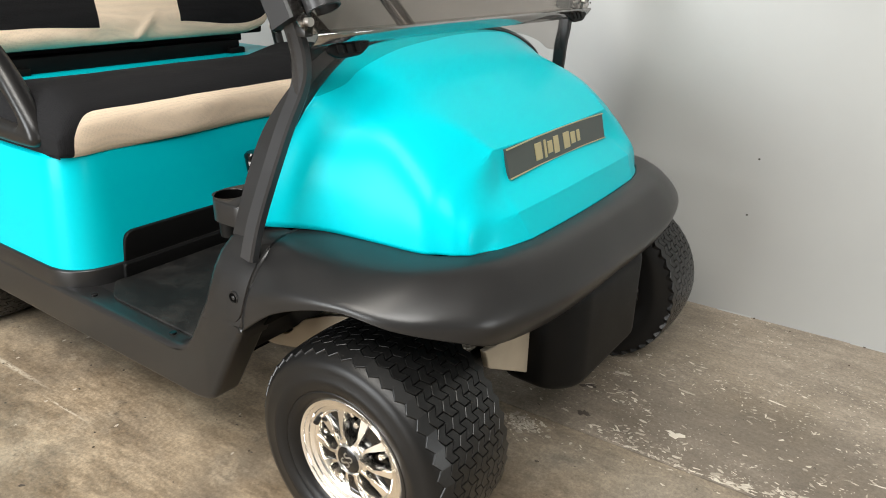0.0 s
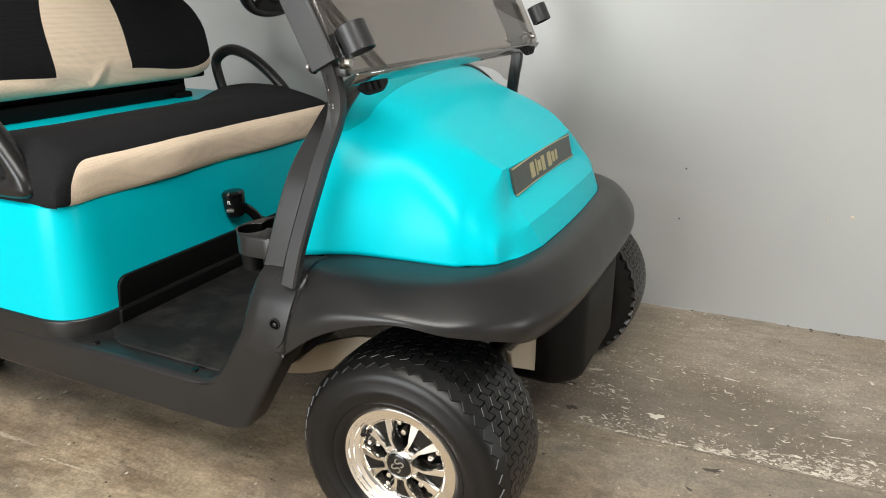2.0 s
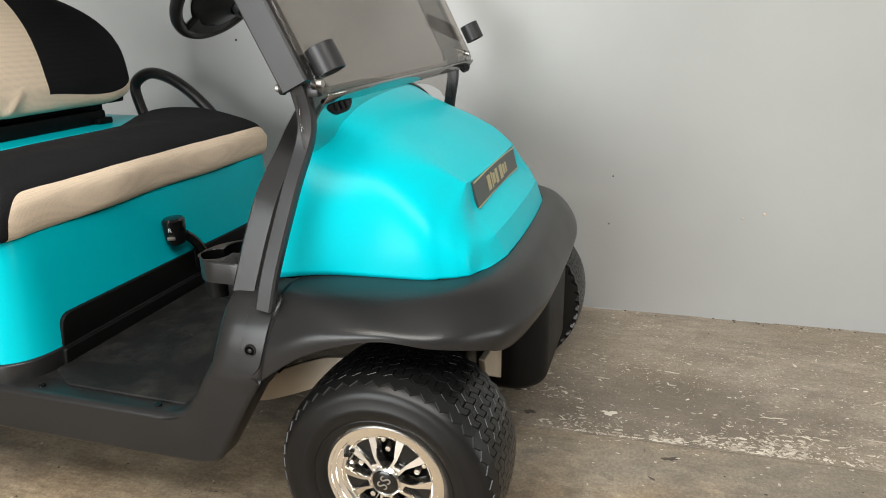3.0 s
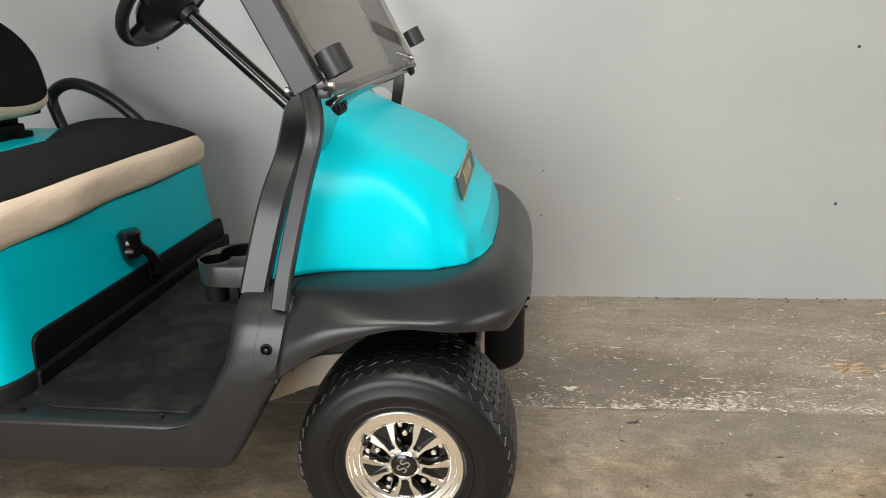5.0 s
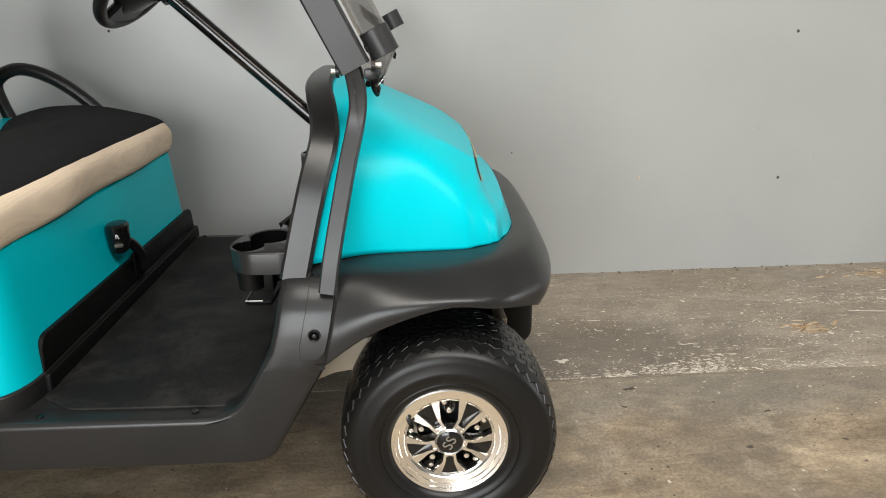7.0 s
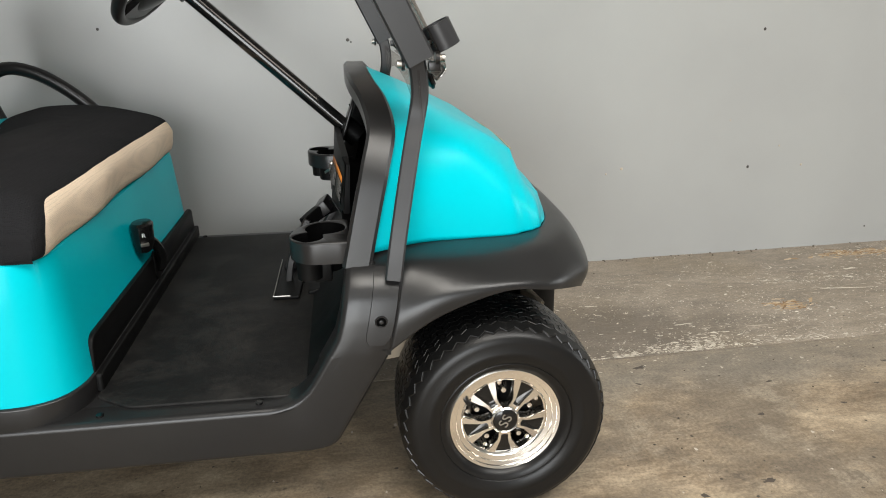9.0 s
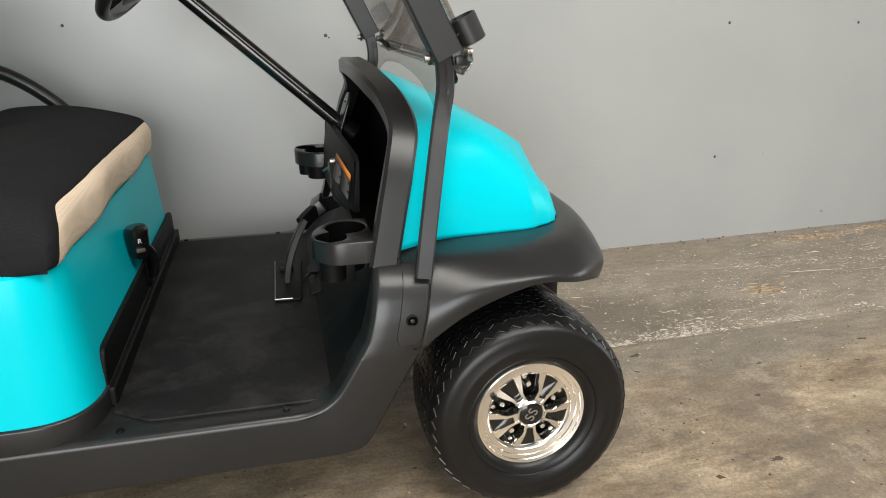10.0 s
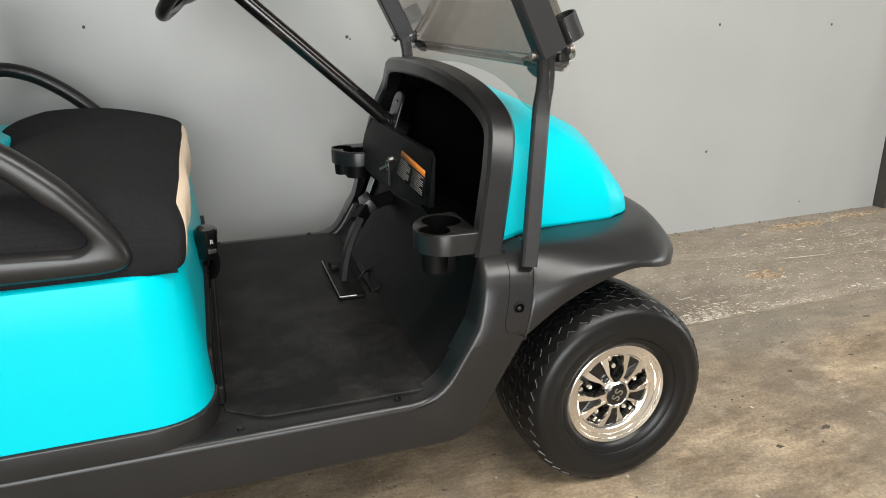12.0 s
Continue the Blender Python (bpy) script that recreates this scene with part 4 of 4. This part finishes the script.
for along, r in ((0.0, 0.036), (0.018, 0.058), (0.034, 0.100), (0.048, 0.124), (0.060, 0.130), (0.072, 0.122), (0.082, 0.08), (0.084, 0.0)):
    rows.append([head + axis * (along - 0.008) + turn @ Vector((r * math.cos(q), r * math.sin(q), 0)) for q in (math.tau * k / 40 for k in range(40))])
part("wheel_hub", grid(rows, closed_u=True), BLACK, wheel_part, "black moulded wheel centre")
for a in (30, 150, 270):
    v = turn @ Vector((math.cos(radians(a)), math.sin(radians(a)), 0))
    part("spoke", bar([centre - axis * 0.02 + v * 0.05, centre - axis * 0.012 + v * 0.11, centre + v * 0.168], 0.165, 0.022, axis.cross(v), bevel=0.006), BLACK, wheel_part)

# seat box and engine cover
BOX = rounded([(-0.890, -0.600, 0.13), (-0.890, 0.612, 0.13), (-1.75, 0.612), (-1.75, -0.600)], 0.01, 12)
LEVELS = ((0, 0.358), (0.008, 0.45), (0.018, 0.56), (0.024, 0.63), (0.028, 0.645), (0.038, 0.653), (0.06, 0.655))
bm = grid([[(p[0], p[1], z) for p in inset(BOX, d)] for d, z in LEVELS], closed_u=True)
bm.faces.new([bm.verts.new((p[0], p[1], 0.650)) for p in inset(BOX, 0.06)])
part("seat_box", bm, TURQUOISE, cart, "turquoise moulded seat box")
part("box_skirt", plate(rounded([(-0.884, -0.606, 0.13), (-0.884, 0.616, 0.13), (-1.75, 0.616), (-1.75, -0.606)], 0.01, 12), 0.305, 0.362, "z", 0.005), BLACK, cart, "black skirt under the seat box")
kick = part("kick_panel", plate(rounded([(-0.478, 0.335, 0.01), (0.590, 0.335, 0.01), (0.578, 0.432, 0.03), (-0.462, 0.440, 0.03)], 0.02), -0.900, -0.886, "x", 0.004), DARK, cart, "black kick panel across the seat box")
part("kick_ledge", plate(rounded([(-0.486, 0.3185, 0.004), (0.594, 0.3185, 0.004), (0.592, 0.360, 0.008), (-0.482, 0.360, 0.008)], 0.006), -0.892, -0.872, "x", 0.005), DARK, kick)
part("engine_cover", plate(rounded([(-1.365, -0.50, 0.05), (-1.350, 0.600, 0.05), (-1.75, 0.600), (-1.75, -0.50)], 0.02), 0.60, 0.768, "z", 0.015, 4), TURQUOISE, cart, "turquoise deck behind the seat")

# direction lever
lever = part("direction_lever", tube(catmull([(-0.893, 0.075, 0.405), (-0.876, 0.07, 0.40), (-0.866, 0.06, 0.43), (-0.868, 0.03, 0.475), (-0.878, 0.0, 0.505)], 6), 0.015, 12), GLOSS, cart, "black direction lever with a rounded grip")
rows = []
for dz, r in ((-0.046, 0.0), (-0.045, 0.020), (-0.038, 0.033), (-0.015, 0.041), (0.018, 0.043), (0.031, 0.042), (0.0325, 0.0445), (0.043, 0.044), (0.050, 0.036), (0.052, 0.0)):
    rows.append([(-0.880 + 0.66 * r * math.cos(q) + 0.05 * dz, -0.036 + 0.86 * r * math.sin(q) - 0.1 * dz, 0.522 + 0.92 * dz) for q in (math.tau * k / 32 for k in range(32))])
part("lever_grip", grid(rows, closed_u=True), GLOSS, lever, "black rounded grip with a ribbed cap")
part("lever_button", slab(bmesh.new(), (-0.003, -0.011, -0.005), (0.003, 0.011, 0.005), 0.002, 2, pose(-0.8675, -0.0700, 0.512, 0, 8, -62)), ZINC, lever)
letter = bpy.data.curves.new("letter", "FONT")
letter.body, letter.size, letter.align_x, letter.extrude = "R", 0.017, "CENTER", 0.0004
letter.materials.append(WHITEPRINT)
mark = new("letter", letter)
mark.parent = lever
mark.matrix_basis = pose(-0.8665, -0.0742, 0.5330, 90, 0, 26)
part("lever_bezel", plate(rounded([(0.045, 0.36), (0.105, 0.36), (0.105, 0.45), (0.045, 0.45)], 0.028, 8), -0.893, -0.882, "x", 0.004), DARK, lever)

# seat cushion: crowned, black with a cream front
NU, NV = 44, 30


PROFILE = catmull([(-0.955, 0, 0.643), (-0.912, 0, 0.650), (-0.901, 0, 0.690), (-0.904, 0, 0.735), (-0.938, 0, 0.768), (-1.010, 0, 0.791), (-1.100, 0, 0.802), (-1.195, 0, 0.795), (-1.290, 0, 0.773), (-1.350, 0, 0.742), (-1.375, 0, 0.690)], 12)


def cushion(u, v):
    """u from flank to flank, v from under the front edge over the top to the back."""
    if u < 0:
        p = cushion(0.0, v)
        return Vector((p.x, p.y + 0.004, min(p.z, 0.648)))
    y = -0.568 + 1.146 * u
    e = min(u, 1 - u) / 0.07
    end = 1.0 if e >= 1 else math.sqrt(max(0.0, 1 - (1 - e) ** 2))
    k = v * (len(PROFILE) - 1)
    p = PROFILE[int(k)].lerp(PROFILE[min(int(k) + 1, len(PROFILE) - 1)], k - int(k))
    x = -1.165 + (p.x + 1.165) * (0.90 + 0.10 * end)
    z = 0.69 + (p.z - 0.69) * (end if p.z > 0.69 else 0.78 + 0.22 * end) + 0.004 * math.sin(math.pi * u)
    far = min(1.0, max(0.0, (u - 0.72) / 0.16)) * min(1.0, max(0.0, (v - 0.5) / 0.25)) * end
    near = min(1.0, max(0.0, (0.22 - u) / 0.16)) * min(1.0, max(0.0, (v - 0.6) / 0.25))
    x, z = x - 0.055 * far - 0.06 * near, z + 0.026 * far
    puff = max(0.0, 1 - v / 0.36) ** 0.5 * min(1.0, v / 0.08)
    x += 0.006 * puff * (math.cos(16.5 * u ** 0.8 + 0.4) - 0.3)
    ripple = 0.0018 * noise.noise(Vector((y * 8, v * 12, 0))) + 0.0006 * noise.noise(Vector((y * 25, v * 30, 3)))
    return Vector((x + ripple, y, z + ripple))


def seam_grid(fn, us, rows):
    """A surface over the columns us; rows(u) gives the v of every row, so that seams follow grid lines. Returns a maker of meshes of chosen faces."""
    table = [[fn(u, v) for v in rows(u)] for u in us]

    def pick(test):
        bm, vs = bmesh.new(), {}
        for i in range(len(us) - 1):
            for j in range(len(table[0]) - 1):
                if test((us[i] + us[i + 1]) / 2, j):
                    q = []
                    for k in ((i, j), (i + 1, j), (i + 1, j + 1), (i, j + 1)):
                        if k not in vs:
                            vs[k] = bm.verts.new(table[k[0]][k[1]])
                        q.append(vs[k])
                    bm.faces.new(q)
        return bm
    return pick


def steps(*knots):
    """Columns from knot to knot: (value, count up to the next one)."""
    out = []
    for (a, n), (c, _) in zip(knots, knots[1:]):
        out += [a + (c - a) * k / n for k in range(n)]
    return out + [knots[-1][0]]


def hem(u):
    u = max(u, 0.0)
    base = 0.346 + 0.0012 * math.sin(u * 23) + 0.0007 * math.sin(u * 61 + 1)
    if u < 0.086:
        base *= 0.50 + 0.50 * math.sqrt(max(0.0, 1 - ((0.086 - u) / 0.058) ** 2))
    return base


pick = seam_grid(cushion, [-0.01] + steps((0, 24), (0.028, 24), (0.086, 70), (0.985, 8), (1, 0)), lambda u: [hem(u) * k / 18 for k in range(18)] + [hem(u) + (1 - hem(u)) * k / 44 for k in range(45)])
seat = part("seat_cushion", pick(lambda u, j: not (0.028 < u < 0.985 and j < 18)), COAL, cart, "black mesh seat cover")
part("front_panel", pick(lambda u, j: 0.028 < u < 0.985 and j < 18), CREAM, seat, "cream mesh front panel of the seat")

# backrest: black, cream middle stripe and lower band
LEAN_BACK = pose(-1.47, 0.0, 0.838, 0, -13, 0)


def backrest(u, v):
    e = min(u, 1 - u) / 0.14
    side = 1.0 if e >= 1 else math.sqrt(max(0.0, 1 - (1 - e) ** 2))
    y = -0.53 + 1.06 * u
    a = math.tau * v
    thick = 0.055 * (0.45 + 0.55 * side)
    ca, sa = math.cos(a), math.sin(a)
    x = thick * math.copysign(abs(sa) ** 0.6, sa)
    z = 0.21 - 0.21 * (0.72 + 0.28 * side) * math.copysign(abs(ca) ** 0.7, ca)
    taper = max(0.5, max(0.0, 1 - (max(0.0, z - 0.15) / 0.27) ** 2.2) ** 0.6)
    fold = 0.011 * noise.noise(Vector((y * 8, z * 20, 1))) * max(0.0, 1 - z / 0.12) + 0.009 * math.exp(-((y + 0.03 - 0.9 * z) / 0.016) ** 2) * max(0.0, 1 - z / 0.10) - 0.007 * math.exp(-((y - 0.02 - 0.5 * z) / 0.025) ** 2) * max(0.0, 1 - z / 0.08)
    y *= taper
    return LEAN_BACK @ Vector((x + fold, y + 0.005, z))


def band(u):
    y = -0.53 + 1.06 * u
    z = 0.050 - 0.015 * math.exp(-((y - 0.4) / 0.25) ** 2) + 0.005 * math.sin(y * 13)
    return math.acos((1 - z / 0.21) ** 1.43) / math.tau


STRIPE = (0.362, 0.625)
pick = seam_grid(backrest, steps((0, 40), (STRIPE[0], 30), (STRIPE[1], 40), (1, 0)), lambda u: [band(u) * k / 10 for k in range(10)] + [band(u) + (1 - 2 * band(u)) * k / 60 for k in range(60)] + [1 - band(u) + band(u) * k / 10 for k in range(11)])
is_cream = lambda u, j: j < 10 or j >= 70 or (STRIPE[0] < u < STRIPE[1] and j < 40)
back = part("backrest", pick(lambda u, j: not is_cream(u, j)), COAL, cart, "black mesh backrest cover")
part("cream_stripe", pick(is_cream), CREAM, back, "cream mesh stripe and lower band")
part("backrest_board", slab(bmesh.new(), (-1.60, -0.50, 0.83), (-1.50, 0.53, 0.86), 0.01), DARK, back)
bracket = part("seat_bracket", slab(bmesh.new(), (-1.60, -0.44, 0.766), (-1.475, 0.40, 0.815), 0.008), DARK, cart, "black seat-back bracket")
part("bracket_plate", slab(bmesh.new(), (-1.60, -0.45, 0.80), (-1.55, 0.47, 0.865), 0.006), DARK, bracket)
for y in (-0.42, 0.34):
    part("bracket_end", slab(bmesh.new(), (-1.59, y, 0.766), (-1.45, y + 0.065, 0.79), 0.008), DARK, bracket)

# hip restraints
OUTER = [(-1.163, 0.899), (-1.092, 0.838), (-1.056, 0.796), (-1.019, 0.747), (-0.998, 0.708), (-0.998, 0.676), (-1.042, 0.661), (-1.204, 0.660), (-1.32, 0.660), (-1.43, 0.68), (-1.47, 0.80), (-1.45, 0.91), (-1.36, 0.952), (-1.25, 0.940)]
INNER = [(-1.173, 0.846), (-1.117, 0.792), (-1.092, 0.770), (-1.072, 0.745), (-1.063, 0.726), (-1.079, 0.713), (-1.11, 0.714), (-1.197, 0.718), (-1.31, 0.722), (-1.385, 0.74), (-1.415, 0.80), (-1.40, 0.87), (-1.345, 0.903), (-1.25, 0.893)]
big, small = ([(p.x, p.y) for p in catmull([(x, z, 0) for x, z in o], 6, closed=True)] for o in (OUTER, INNER))
rows = []
for lo, d in ((0.0, 0.017), (0.08, 0.008), (0.28, 0.002), (0.5, 0.0), (0.72, 0.002), (0.92, 0.008), (1.0, 0.017)):
    rows.append([(x, -0.587 + 0.052 * (1 - lo), z) for x, z in (inset(big, d) if d else big)])
for lo, d in ((1.0, -0.014), (0.92, -0.006), (0.7, -0.001), (0.3, -0.001), (0.08, -0.006), (0.0, -0.014)):
    rows.append([(x, -0.587 + 0.052 * (1 - lo), z) for x, z in inset(small, d)])
part("hip_restraint", grid(rows, closed_u=True, closed_v=True), BLACK, cart, "black moulded hip restraint with a wide slot", sharp=60)
pts = [(-1.100, 0.690), (-1.135, 0.745), (-1.180, 0.800), (-1.255, 0.866), (-1.340, 0.915), (-1.425, 0.930), (-1.495, 0.890), (-1.490, 0.815), (-1.450, 0.725), (-1.360, 0.694), (-1.220, 0.690)]
loop = catmull([(x, 0.595, z) for x, z in pts], 5, closed=True)
part("hip_restraint", bar(loop + loop[:1], 0.036, 0.042, (0, 1, 0), bevel=0.012), BLACK, cart, "black moulded hip restraint loop", sharp=60)

# frame, springs and axle under the nose
for side in (-1, 1):
    part("frame_rail", slab(bmesh.new(), (-1.6, side * 0.26 - 0.04, 0.22), (-0.38, side * 0.26 + 0.04, 0.265), 0.006), BEIGE, cart, "cream-painted chassis rail")
    part("frame_plate", plate(rounded([(side * 0.162, 0.250), (side * 0.168, 0.370), (side * 0.21, 0.385), (side * 0.36, 0.405), (side * 0.345, 0.358)], 0.006), 0.136, 0.152, "x", 0.003), BEIGE, cart, "cream-painted chassis end plate")
part("front_axle", tube([(0, -0.46, 0.222), (0, 0.46, 0.222)], 0.028, 16), STEEL, cart)
HORN = rounded([(-0.62, 0.190), (-0.463, 0.200), (-0.400, 0.214), (-0.344, 0.236), (-0.270, 0.268), (-0.050, 0.300), (-0.050, 0.375), (-0.240, 0.354), (-0.300, 0.333), (-0.366, 0.303), (-0.400, 0.268), (-0.424, 0.246), (-0.460, 0.234), (-0.62, 0.232)], 0.012, 3)
for side in (-1, 1):
    part("frame_horn", plate(HORN, side * 0.352, side * 0.338, "y", 0.003, 2), BEIGE, cart, "cream-painted upswept end of the chassis rail")
# unseen box added to block light and keep the underbody dark
part("underbody_block", slab(bmesh.new(), (-1.55, -0.40, 0.14), (-0.56, 0.40, 0.215), 0.02), DEEP_SHADE, cart, "unseen black box added under the floor to block light")
# sheet added under the fender, its shade put in as near-black colour
part("wheel_arch_shade", grid([[(x, y, z + (0.012 if abs(y) < 0.5 else 0.0)) for y in (-0.566, -0.50, -0.36, -0.2, 0.2, 0.36, 0.50, 0.566)] for x, z in [(-0.236, 0.432), (-0.19, 0.488), (-0.14, 0.524), (-0.07, 0.550), (0, 0.562), (0.04, 0.562)]]), DEEP_SHADE, cart, "near-black sheet added for the shade in the wheel arch", solid=0.004)
part("steering_knuckle", slab(bmesh.new(), (-0.03, -0.44, 0.18), (0.03, -0.39, 0.33), 0.01), STEEL, cart)

# wheels
HUB, RADIUS, BEADS = 0.2255, 0.2395, 44


def tread_radius(y):
    return RADIUS - 0.75 * (y - 0.092) ** 2 - 20 * max(0.0, 0.010 - y) ** 2


def settle(bm):
    for v in bm.verts:
        v.co.z = max(v.co.z, 0.0015 - HUB)
    return bm


def build_wheel():
    w = part("wheel", lathe([(0.088, 0.13), (0.091, 0.05), (0.0925, 0.016), (0.094, 0.0125), (0.0985, 0.0105), (0.100, 0.0082), (0.110, 0.0055), (0.1115, 0.0028), (0.119, 0.0005), (0.120, -0.002), (0.126, -0.004), (0.1305, -0.001), (0.1315, 0.004), (0.128, 0.010), (0.122, 0.03)], (0, 0, 0), 96), CHROME, cart, "polished chrome wheel rim with ten spokes")
    part("brake_drum", lathe([(0.0, 0.045), (0.066, 0.046), (0.070, 0.05), (0.070, 0.12)], (0, 0, 0), 48), GLOSS, w)
    for k in range(10):
        a, lean = -math.pi / 2 + math.tau * (k // 2) / 5, 1 if k % 2 else -1
        bm = bmesh.new()
        slabs = []
        for r, shift, half, y, deep in ((0.026, 0.0100, 0.0032, 0.002, 0.03), (0.046, 0.0112, 0.0036, 0.003, 0.026), (0.054, 0.0125, 0.0042, 0.004, 0.026), (0.064, 0.0170, 0.0068, 0.006, 0.026), (0.080, 0.0240, 0.0098, 0.010, 0.026), (0.099, 0.0325, 0.0132, 0.0135, 0.026)):
            slabs.append([Vector((r, y + d, lean * shift + q)) for d, q in ((0.0, -half * 0.8), (0.0, half * 0.8), (0.004, half), (deep, half * 0.7), (deep, -half * 0.7), (0.004, -half))])
        grid(slabs, closed_u=True, bm=bm)
        bmesh.ops.rotate(bm, verts=bm.verts, cent=(0, 0, 0), matrix=Matrix.Rotation(-a, 3, "Y"))
        part("spoke", bm, CHROME, w)
    for k in range(5):
        a = -math.pi / 2 + math.tau * k / 5
        fan = [(r, radians(q)) for r, q in ((0.034, -14), (0.064, -12), (0.095, -11), (0.096, 0), (0.095, 11), (0.064, 12), (0.034, 14))]
        root = [(r, radians(q)) for r, q in ((0.029, -27), (0.040, -20), (0.044, -15), (0.041, -6), (0.040, 0), (0.041, 6), (0.044, 15), (0.040, 20), (0.029, 27))]
        part("spoke_root", plate([(r * math.cos(a + q), r * math.sin(a + q)) for r, q in root], 0.0035, 0.016, "y", 0.0015, 2), CHROME, w)
        part("spoke_web", plate([(r * math.cos(a + q), r * math.sin(a + q)) for r, q in fan], 0.017, 0.024, "y", 0.0015, 1), GLOSS, w, "black painted web between two spokes")
        a += math.pi
        part("lug_nut", lathe([(0.0, 0.018), (0.006, 0.019), (0.008, 0.023), (0.009, 0.046)], (0.064 * math.cos(a), 0, 0.064 * math.sin(a)), 6), CHROME, w)
        part("lug_stud", lathe([(0.0, 0.020), (0.005, 0.021), (0.0055, 0.046)], (0.084 * math.cos(a + 0.12), 0, 0.084 * math.sin(a + 0.12)), 10), CHROME, w)
    cap = part("hub_cap", lathe([(0.0, -0.005), (0.024, -0.0045), (0.0275, -0.002), (0.028, 0.02)], (0, 0, 0), 40), GLOSS, w, "gloss black hub cap")
    part("cap_ring", lathe([(0.0272, -0.003), (0.0295, -0.005), (0.0325, -0.002), (0.034, 0.02)], (0, 0, 0), 40), CHROME, cap)
    face = bpy.data.curves.new("lettering", "FONT")
    face.body, face.size, face.align_x, face.align_y, face.extrude, face.space_character = "SS", 0.033, "CENTER", "CENTER", 0.0004, 1.05
    face.materials.append(ZINC)
    word = new("lettering", face)
    word.parent = cap
    word.matrix_basis = pose(0, -0.0056, 0, 90, -62, 0)
    part("valve", tube([(-0.088, 0.012, 0.052), (-0.082, -0.002, 0.049)], 0.006, 10), RUBBER, w, "black rubber valve")
    side = [(0.121, 0.03), (0.1235, 0.008), (0.130, -0.006), (0.140, -0.0145), (0.148, -0.0165), (0.150, -0.0155), (0.153, -0.0185), (0.170, -0.0225), (0.178, -0.0235), (0.180, -0.0225), (0.199, -0.0215), (0.2105, -0.0190), (0.2172, -0.0140), (0.2222, -0.0080), (0.2262, -0.0020), (0.2288, 0.004), (0.2298, 0.011)]
    tread = [(tread_radius(y) - 0.0062, y) for y in (0.014, 0.03, 0.06, 0.092, 0.124, 0.154, 0.178)]
    inner = [(0.2275, 0.186), (0.205, 0.202), (0.17, 0.208), (0.135, 0.196), (0.121, 0.16)]
    tyre = part("tyre", settle(lathe(side + tread + inner, (0, 0, 0), 144)), RUBBER, w, "worn black tyre with dusty zigzag tread")
    bm = bmesh.new()
    edges = [-0.0065] + [0.0165 + 0.0189 * k for k in range(9)] + [0.190]
    for i in range(10):
        y0, y1, amp = edges[i] + 0.0009, edges[i + 1] - 0.0009, 0.0042 if i == 0 else 0.0052
        whole = i in (0, 9)
        for k in range(2 * BEADS if whole else BEADS):
            at, gap = (k, 0.0) if whole else (2 * k + i % 2, 0.07)
            stops = (at, at + 1) if whole else (at + gap, at + 1, at + 2 - gap)
            zig = lambda h: amp * (1 - 2 * abs((h % 2) - 1))
            outline = [(h, y0 + zig(h)) for h in stops] + [(h, y1 + zig(h)) for h in reversed(stops)]
            mh, my = sum(h for h, _ in outline) / len(outline), sum(y for _, y in outline) / len(outline)
            rings = []
            for shrink, drop in ((0.94, 0.0), (1.0, 0.0008), (1.0, 0.011)):
                ring = []
                for h, y in outline:
                    q = my + zig(h) + (y - my - zig(h)) * shrink
                    r, a = tread_radius(q) - drop, math.tau * (mh + (h - mh) * (1.0 if whole else 0.5 + 0.5 * shrink)) / (2 * BEADS)
                    ring.append(bm.verts.new((r * math.cos(a), q, r * math.sin(a))))
                rings.append(ring)
            n = len(outline)
            if whole:
                bm.faces.new(rings[0])
            else:
                bm.faces.new((rings[0][0], rings[0][1], rings[0][4], rings[0][5]))
                bm.faces.new((rings[0][1], rings[0][2], rings[0][3], rings[0][4]))
            for top, low in zip(rings, rings[1:]):
                for c in range(n):
                    bm.faces.new((top[c], top[(c + 1) % n], low[(c + 1) % n], low[c]))
    part("tread", settle(bm), TREAD, tyre, sharp=12)
    return w


first = build_wheel()
first.matrix_basis = Matrix.Translation((0, -0.583, HUB))
for x, side in ((0.0, 1), (-1.664, -1), (-1.664, 1)):
    copy_thing(first, Matrix.Translation((x + (0.05 if x == 0 else 0), side * 0.583, HUB)) @ (pose(0, 0, 0, 0, 0, 180) if side > 0 else Matrix()))
